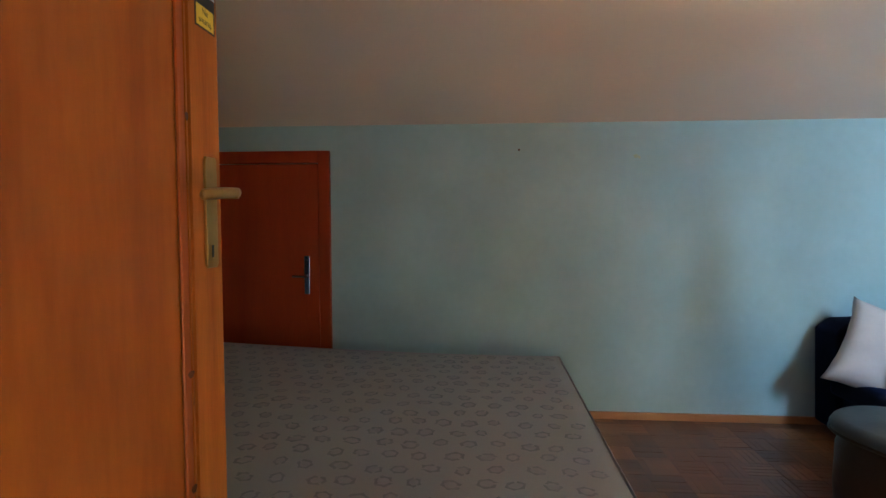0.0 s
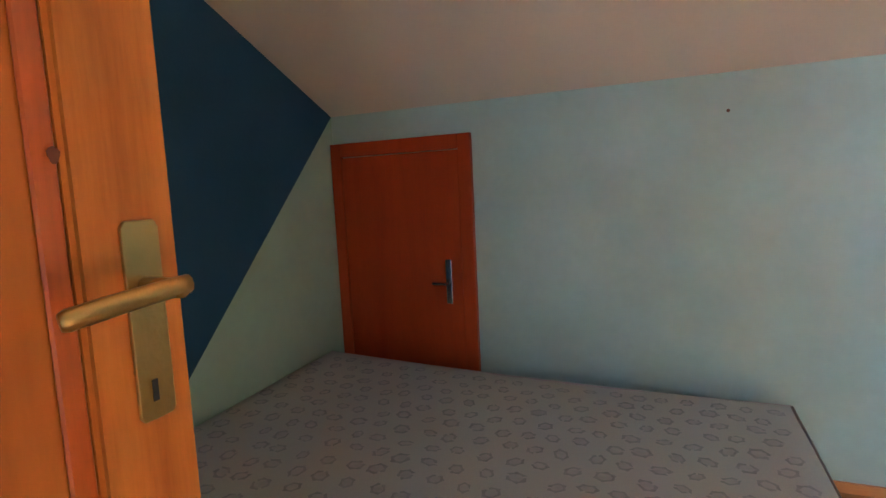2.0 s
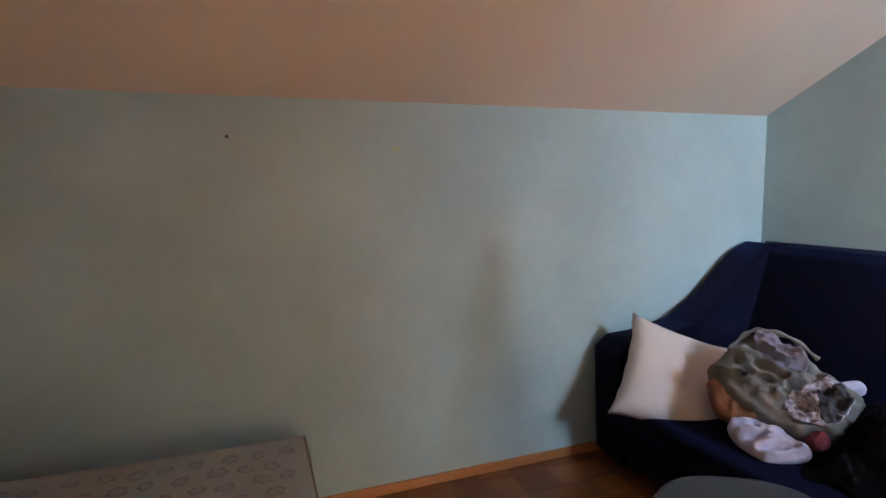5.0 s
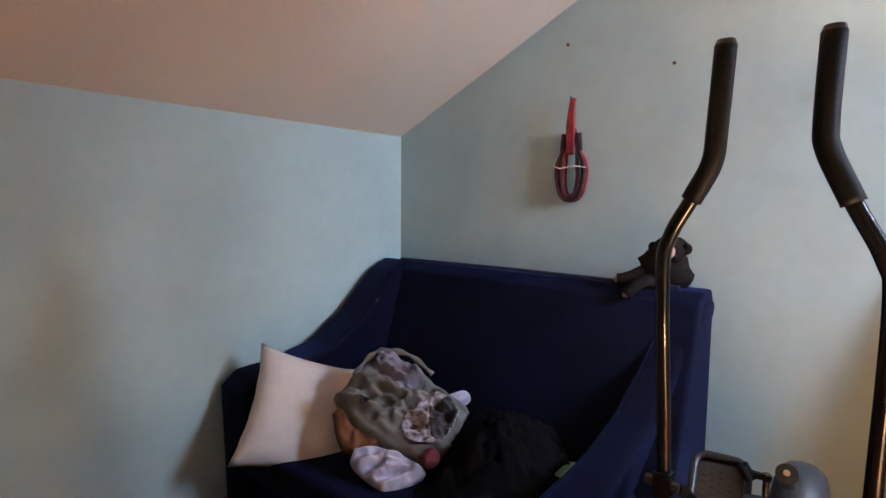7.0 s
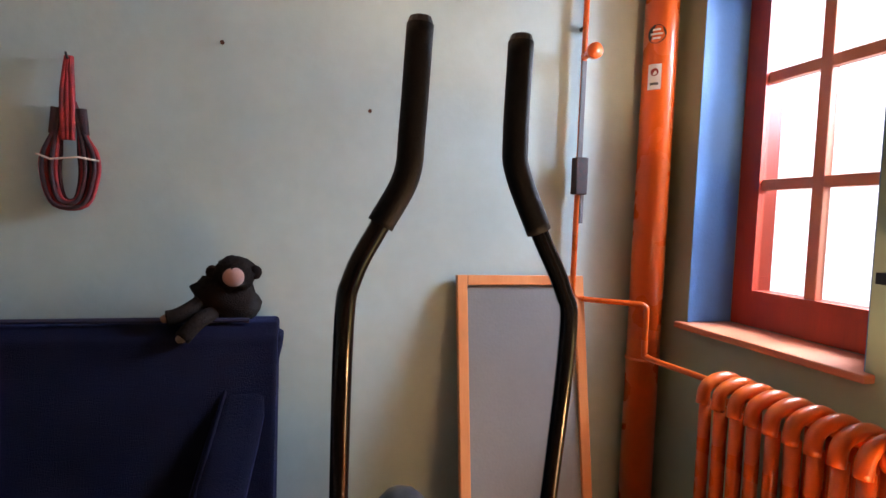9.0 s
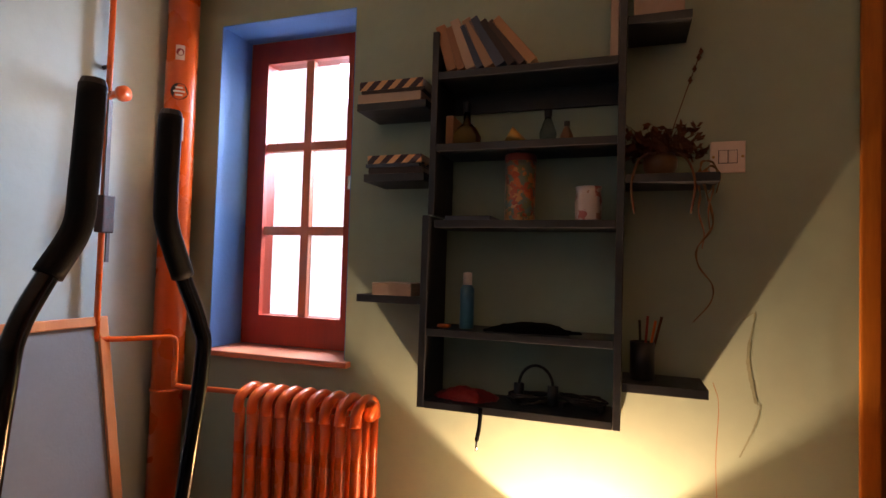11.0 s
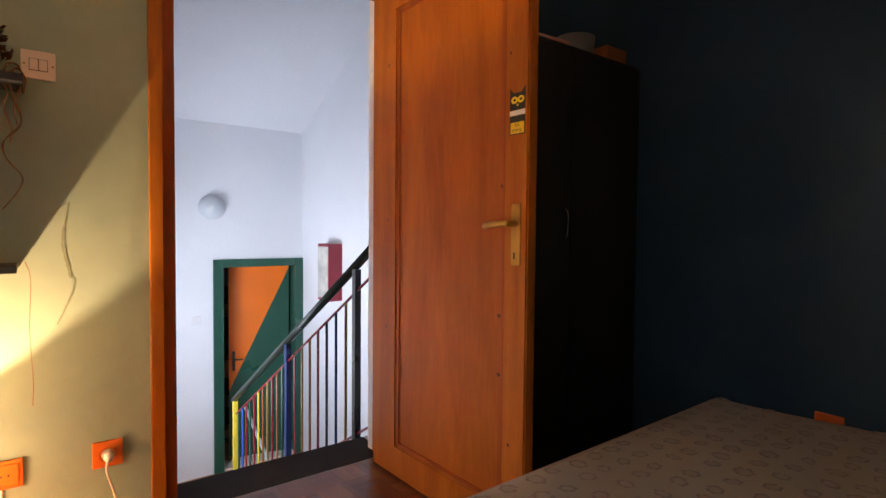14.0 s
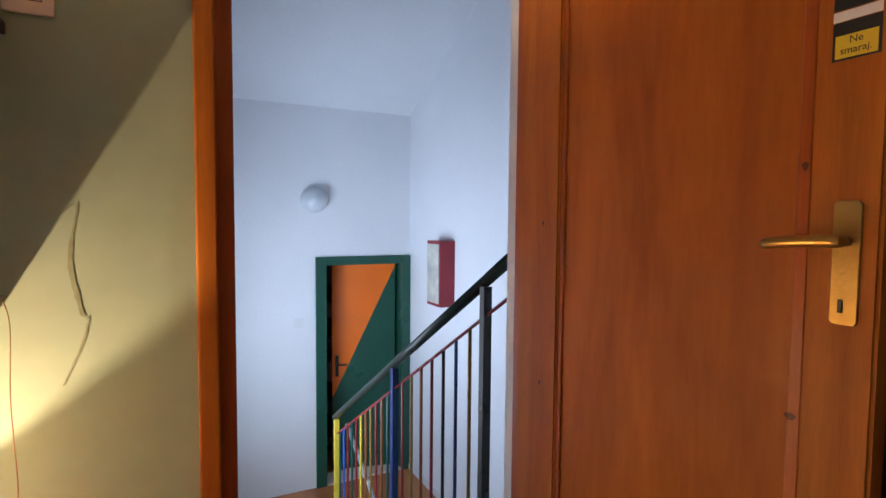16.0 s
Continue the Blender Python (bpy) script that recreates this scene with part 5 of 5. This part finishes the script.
for x0 in (1.185, .930):
    so = thing("wall_socket", "orange plastic electric plate on the sage wall", "socket", "wall sockets")
    part("plate", box(x0, x0 + .084, .001, .012, .225, .309, .004), SOCKET, so)
    if x0 > 1:
        part("cover", box(x0 + .010, x0 + .074, .012, .0155, .236, .298, .003), SOCKET, so)
        # black discs on the cover stand for the dark inside two holes
        for hx_ in (.034, .050):
            part("hole", tube([(x0 + hx_, .0155, .266), (x0 + hx_, .0162, .266)], .0028, 10), BLACK_FLAT, so)
        part("cable", tube(smooth_path([(x0 + .050, .006, .225), (x0 + .052, .010, .16), (x0 + .046, .012, .08), (x0 + .06, .02, .01)], 5), .0035, 8), IVORY, so, "pale cable", True)
        continue
    part("well", lathe([(.0001, .002), (.021, .002), (.024, .008), (.027, .008)], 22), SOCKET, so, "", True).matrix_basis = pose(x0 + .042, .0085, .267, -90, 0, 0)
    if x0 < 1:
        pg = thing("plug", "pale plug with a cable in an orange socket", "plug")
        part("body", tube([(x0 + .042, .013, .267), (x0 + .042, .045, .262)], [.019, .012], 14), IVORY, pg, "", True)
        part("cable", tube(smooth_path([(x0 + .042, .045, .262), (x0 + .050, .060, .23), (x0 + .025, .050, .12), (x0 + .04, .04, .01), (x0 + .15, .06, .006)], 6), .0035, 8), IVORY, pg, "", True)
so = thing("wall_socket", "orange wall socket half hidden behind the mattress", "socket", "wall sockets")
part("plate", box(XW + .001, XW + .013, 1.345, 1.430, .300, .384, .004), SOCKET, so)
th = thing("dried_tendril", "thin reddish dried tendril hanging from the shelf", "plant", "dried tendrils")
part("stem", tube(smooth_path([(1.172, .09, .892), (1.160, .095, .84), (1.164, .09, .70), (1.158, .09, .55), (1.160, .09, .48)], 5), .0010, 5), TENDRIL, th)
th = thing("dried_tendril", "curly brown dried tendrils hanging down from the plant", "plant", "dried tendrils")
CURLS = [[(1.205, 1.405), (1.193, 1.35), (1.175, 1.28), (1.213, 1.22), (1.208, 1.176), (1.175, 1.13), (1.183, 1.088), (1.218, 1.037)],
         [(1.215, 1.405), (1.188, 1.41), (1.176, 1.37), (1.190, 1.32), (1.183, 1.27)], [(1.21, 1.41), (1.20, 1.44), (1.178, 1.43), (1.170, 1.39), (1.186, 1.36)],
         [(1.22, 1.40), (1.205, 1.36), (1.212, 1.31), (1.196, 1.26), (1.200, 1.22)], [(1.20, 1.41), (1.182, 1.425), (1.165, 1.40), (1.168, 1.36)]]
for k, c_ in enumerate(CURLS):
    n_ = (len(c_) - 1) * 6 + 1
    part("stem", tube(smooth_path([(x, .095 + .018 * math.sin(2.3 * q + k), z) for q, (x, z) in enumerate(c_)], 6),
                      [.0014 + .0030 * abs(math.sin(q * .55 + k)) * (1 - q / n_) for q in range(n_)], 6), TENDRIL if k % 2 else DRIED_CURL, th, "", True)
# cracked plaster line and hanging thread
ck = bmesh.new()
line = smooth_path([(1.093, .0012, 1.042), (1.066, .0012, 1.060), (1.076, .0012, .992), (1.080, .0012, .936), (1.069, .0012, .873), (1.061, .0012, .835), (1.051, .0012, .827),
                    (1.065, .0012, .772), (1.088, .0012, .716), (1.097, .0012, .694)], 7)
prev = None
for k, p_ in enumerate(line):
    w = (.0045 if 14 < k < 40 else .0018) * (.6 + 1.3 * abs(noise.noise((k * .45, 1, 1)))) + .0006
    j_ = .0025 * noise.noise((k * .9, 3, 2))
    a, c = ck.verts.new((p_.x - w + j_, .0012, p_.z)), ck.verts.new((p_.x + w + j_, .0012, p_.z))
    if prev:
        ck.faces.new((prev[0], prev[1], c, a))
    prev = (a, c)
structure("plaster_crack", ck, material("filled_crack", (.17, .19, .12), .9, color2=(.26, .29, .19), scale=40), "long filled crack in the plaster")

def stain(name, centre, u, v, size, seed, mat_):
    """A flat blot with an uneven rim on a wall or the ceiling."""
    b, n = bmesh.new(), 22
    u, v, c = Vector(u), Vector(v), Vector(centre)
    b.faces.new([b.verts.new(c + (u * math.cos(a) + v * math.sin(a) * .6) * size * (.7 + .6 * noise.noise((math.cos(a) * 1.5 + seed, math.sin(a) * 1.5, seed)))) for a in [k * 2 * math.pi / n for k in range(n)]])
    structure(name, b, mat_, "faint uneven stain")


YSTAIN = material("yellowish_wall_stain", (.50, .53, .34), .8, vary=.1, scale=30)
BSTAIN = material("brownish_ceiling_stain", (.66, .50, .36), .8, vary=.12, scale=20)
stain("wall_stain", (1.184, YN - .0015, 1.269), (1, 0, 0), (0, 0, 1), .020, 2, YSTAIN)
stain("wall_stain", (1.20, YN - .0012, 1.262), (1, 0, 0), (0, 0, 1), .010, 5, YSTAIN)
cu = Vector((0, -1, SLOPE)).normalized()
stain("ceiling_stain", (.60, YN - .05, ceil_z(YN - .05) - .003), (1, 0, 0), cu, .045, 7, BSTAIN)
stain("ceiling_stain", (.70, YN - .035, ceil_z(YN - .035) - .003), (1, 0, 0), cu, .025, 9, BSTAIN)

# ---- leaf sticker print ----
yl = bmesh.new()
box(.0219, .0222, .803, .845, 1.265 + UP, 1.298 + UP, bm=yl)
for yy in (.8145, .8345):
    ring_o = [yl.verts.new((.0221, yy + .0105 * math.cos(a), 1.364 + UP + .0105 * math.sin(a))) for a in [k * math.pi / 10 for k in range(20)]]
    ring_i = [yl.verts.new((.0221, yy + .0040 * math.cos(a), 1.364 + UP + .0040 * math.sin(a))) for a in [k * math.pi / 10 for k in range(20)]]
    for k in range(20):
        yl.faces.new((ring_i[k], ring_o[k], ring_o[(k + 1) % 20], ring_i[(k + 1) % 20]))
yl.faces.new([yl.verts.new(p) for p in ((.0222, .8205, 1.351 + UP), (.0222, .8245, 1.343 + UP), (.0222, .8285, 1.351 + UP))])
structure("sticker_print", yl, YELLOW, "", leaf)


def text(body, size, m, mat_, parent):
    c = bpy.data.curves.new("text", "FONT")
    c.body, c.size, c.align_x, c.align_y, c.extrude = body, size, "CENTER", "CENTER", .0001
    o = new("lettering", c)
    bpy.context.view_layer.update()
    me = bpy.data.meshes.new_from_object(o.evaluated_get(bpy.context.evaluated_depsgraph_get()))
    bpy.data.objects.remove(o)
    me.materials.append(mat_)
    o = new("lettering", me)
    o.parent = parent
    o.matrix_basis = m
    return tagged(o, kind="structure")


mt = Matrix.Translation((.0224, .822, 1.2825 + UP)) @ Euler((radians(90), 0, radians(90))).to_matrix().to_4x4()
text("Ne\nsmaraj.", .0145, mt, BLACK_FLAT, leaf)
structure("sticker_strip", box(.0219, .0222, .800, .848, 1.3185 + UP, 1.333 + UP), WHITE_PLASTIC, "", leaf)

for o in leaf.children:
    if o.name.split(".")[0] in ("sticker", "sticker_print", "sticker_strip"):
        for v in o.data.vertices:
            v.co.y = .822 + (v.co.y - .824) * 1.3

# ---- stair railing ----
rail = structure("stair_railing", bmesh.new(), GREEN_PAINT, "steel stair railing with bars in many colours")
RXX = -.118


def rz(y):
    return .905 + (y + .20) * .592


COLS = {"yellow": (.75, .55, .05), "navy": (.01, .04, .16), "black": (.01, .015, .015), "red": (.25, .012, .02), "ochre": (.30, .17, .03),
        "green": (.01, .07, .05), "blue": (.03, .10, .42), "brown": (.30, .09, .02)}
CM = {k: paint(k + "_enamel", c) for k, c in COLS.items()}
structure("handrail", tube([(RXX, -.05, rz(-.05)), (RXX, -2.36, rz(-2.36))], .022, 14), material("dark_green_rail_paint", (.006, .028, .02), .3, vary=.2, bump=.1), "", rail, True)
structure("top_bar", tube([(RXX, -.20, rz(-.20) - .13), (RXX, -2.3, rz(-2.3) - .13)], .007, 8), CM["red"], "", rail)
structure("bottom_bar", tube([(RXX, -.20, .06), (RXX, -2.3, .06 - 2.1 * .592)], .007, 8), CM["red"], "", rail)
for y, c in ((-.354, "black"), (-1.243, "navy"), (-2.33, "yellow")):
    structure("post", box(RXX - .017, RXX + .017, y - .017, y + .017, -.02 + (y + .2) * .592 - (.0 if y > -2 else .06), rz(y) - .02, .003), CM[c], "", rail)
seq1 = ["ochre", "navy", "black", "red", "brown", "ochre", "red"]
seq2 = ["green", "brown", "red", "ochre", "brown", "yellow", "red", "green", "red", "blue", "green"]
for y0, y1, seq in ((-.354, -1.243, seq1), (-1.243, -2.33, seq2)):
    for k, c in enumerate(seq):
        y = y0 + (y1 - y0) * (k + 1) / (len(seq) + 1)
        structure("baluster", tube([(RXX, y, .06 + (y + .2) * .592), (RXX, y, rz(y) - .13)], .0075, 8), CM[c], "", rail)
low = structure("lower_railing", bmesh.new(), GREEN_PAINT, "pale steel handrail of the lower stair flight")
structure("handrail", tube([(-.20, -2.35, rz(-2.36) - .06), (-.26, -1.35, rz(-2.36) - .72)], .014, 10), material("pale_grey_enamel", (.35, .40, .40), .3), "", low, True)

# ---- green door with orange leaf, room behind ----
gdr = structure("door_3", bmesh.new(), GREEN_PAINT, "green framed door, leaf painted orange and green, ajar")
gf = bmesh.new()
x0, x1, zt = -1.098, -.212, .695
box(x0, GD[0] + .004, HY - T + .01, HY + .022, LOW, zt, .003, bm=gf)
box(GD[1] - .004, x1, HY - T + .01, HY + .022, LOW, zt, .003, bm=gf)
box(GD[0] + .005, GD[1] - .005, HY - T + .01, HY + .022, GD[3], zt, .003, bm=gf)
structure("door_frame", gf, GREEN_PAINT, "green painted frame", gdr)


def two_tone():
    b = bmesh.new()
    w, z0, z1 = .585, LOW + .01, GD[3] - .01
    za, zb = z1 - .02, -.66
    for n, poly in enumerate((((0, z1), (w, z1), (w, zb), (0, za)), ((0, za), (w, zb), (w, z0), (0, z0)))):
        f = b.faces.new([b.verts.new((x, 0, z)) for x, z in poly])
        f.material_index = n
    return merge(b, box(0, w, -.04, -.002, z0, z1))


lf = structure("door_leaf", two_tone(), [ORANGE_PAINT, GREEN_PAINT], "orange and green diagonal leaf", gdr)
lf.matrix_basis = pose(GD[0] + .03, HY - .10, 0, 0, 0, -16)
structure("door_handle", merge(box(.525, .555, .001, .006, -.45, -.25, .002), tube([(.54, .006, -.33), (.54, .05, -.33), (.45, .052, -.33)], .008, 8)), DARK_METAL, "dark metal handle", lf, True)
structure("hall_wall_back", box(-1.6, .6, HY - 2.2, HY - 2.1, LOW, 1.2), HALL_WHITE)
structure("hall_wall_side", box(-1.5, -1.4, HY - 2.1, HY - T, LOW, 1.2), HALL_WHITE)
structure("hall_wall_side", box(.4, .5, HY - 2.1, HY - T, LOW, 1.2), HALL_WHITE)
structure("back_room_ceiling", box(-1.6, .6, HY - 2.2, HY - T, 1.2, 1.3), HALL_WHITE)
ra = thing("shoe_rack", "dark rack filled with dim clutter behind the ajar door", "rack", at=(-.36, HY - .75, LOW))
part("side", box(-.30, -.28, -.15, .15, 0, 1.75, .003), BLACK_WOOD, ra)
part("side", box(.28, .30, -.15, .15, 0, 1.75, .003), BLACK_WOOD, ra)
part("back", box(-.28, .28, -.15, -.13, 0, 1.75), BLACK_WOOD, ra)
for k in range(6):
    part("shelf", box(-.279, .279, -.129, .15, .05 + k * .33, .07 + k * .33, .002), BLACK_WOOD, ra)
    for j in range(3):
        part("box", box(-.25 + j * .17, -.12 + j * .17, -.08, .10, .0705 + k * .33, .16 + .05 * ((j + k) % 3) + k * .33, .004), (BOOK_MATS[2], BLACK_PLASTIC, GREY_PLASTIC, BOOK_MATS[4])[(j + 2 * k) % 4], ra)
structure("door_sill", box(GD[0], GD[1], HY - T, HY + .01, LOW, LOW + .015, .003), IVORY, "pale worn door sill")

wl = thing("wall_lamp", "frosted glass dome lamp, unlit, on the white wall", "lamp", at=(-.20, HY + .002, 1.19))
part("dome", lathe([(.115, 0), (.110, .05), (.080, .10), (.0001, .125)], 28), material("frosted_glass", (.62, .66, .70), .35, bump=0), wl, "", True).matrix_basis = pose(0, 0, 0, -90, 0, 0)
hs = thing("light_switch", "small white switch on the white hall wall", "switch", at=(-.065, HY, .133))
part("plate", box(-.04, .04, .001, .01, -.04, .04, .002), WHITE_PLASTIC, hs)
bk = thing("wall_cabinet", "red wooden wall box with a cream front", "box", at=(HX0, -2.54, .60))
part("body", box(.001, .13, -.12, .12, -.26, .26, .004), material("dark_red_paint", (.28, .015, .03), .4), bk)
part("front", box(.1305, .138, -.105, .105, -.235, .235, .003), material("cream_front", (.62, .60, .52), .5, color2=(.35, .35, .33), scale=9), bk)
structure("skirting_hall", box(HX0 + .001, HX0 + .012, HY + .01, -2.3, LOW, LOW + .05, .002), WHITE_PLASTIC)


# ---- parquet ----
def parquet():
    """Square blocks of five strips, every second block turned; the strips by the window side and the door are parts."""
    S, N = .128, 5
    sw_ = S / N
    me = {}
    for turned in (0, 1):
        w, d = (sw_, S) if not turned else (S, sw_)
        b = box(-w / 2 + .0003, w / 2 - .0003, -d / 2 + .0003, d / 2 - .0003, -.008, 0)
        m_ = bpy.data.meshes.new("parquet_strip")
        b.to_mesh(m_), b.free()
        m_.materials.append(PARQUET)
        for tone in range(3):
            me[turned, tone] = m_.copy()
            me[turned, tone].materials[0] = TONES[tone]
    floor_ob = bpy.data.objects["floor"]
    far, count = bmesh.new(), 0
    rnd = random.Random(5)
    spots = []
    for i in range(int((XE - XW) / S) + 1):
        for j in range(int(YN / S) + 1):
            for k in range(N):
                tr = (i + j) % 2
                x = XW + i * S + (S / 2 if tr else (k + .5) * sw_)
                y = j * S + ((k + .5) * sw_ if tr else S / 2)
                if x > XE or y > YN:
                    continue
                near = (.82 < x < 2.0 and y > 1.95) or (-.02 < x < .9 and y < .5)
                spots.append((not near, x, y, tr, int(3 * (noise.noise((i * 7.3, j * 3.1, 4)) * .9 + .5)) % 3 if k else 1))
    for notnear, x, y, tr, tone in sorted(spots):
        dz = rnd.uniform(-.0006, .0004)
        if not notnear and count < 300:
            o = new("parquet_strip", me[tr, tone])
            o.parent, o.location = floor_ob, (x, y, dz)
            count += 1
        else:
            w, d = (sw_, S) if not tr else (S, sw_)
            vs = [far.verts.new((x + sx * (w / 2 - .0006), y + sy * (d / 2 - .0006), z)) for z in (-.008, dz) for sx, sy in ((-1, -1), (1, -1), (1, 1), (-1, 1))]
            far.faces.new(vs[4:]).material_index = tone
            for q in range(4):
                r = (q + 1) % 4
                far.faces.new((vs[q], vs[r], vs[4 + r], vs[4 + q]))
    tagged(part("parquet_strips", far, TONES, floor_ob, "oak mosaic parquet strips"), kind="stuff")


parquet()
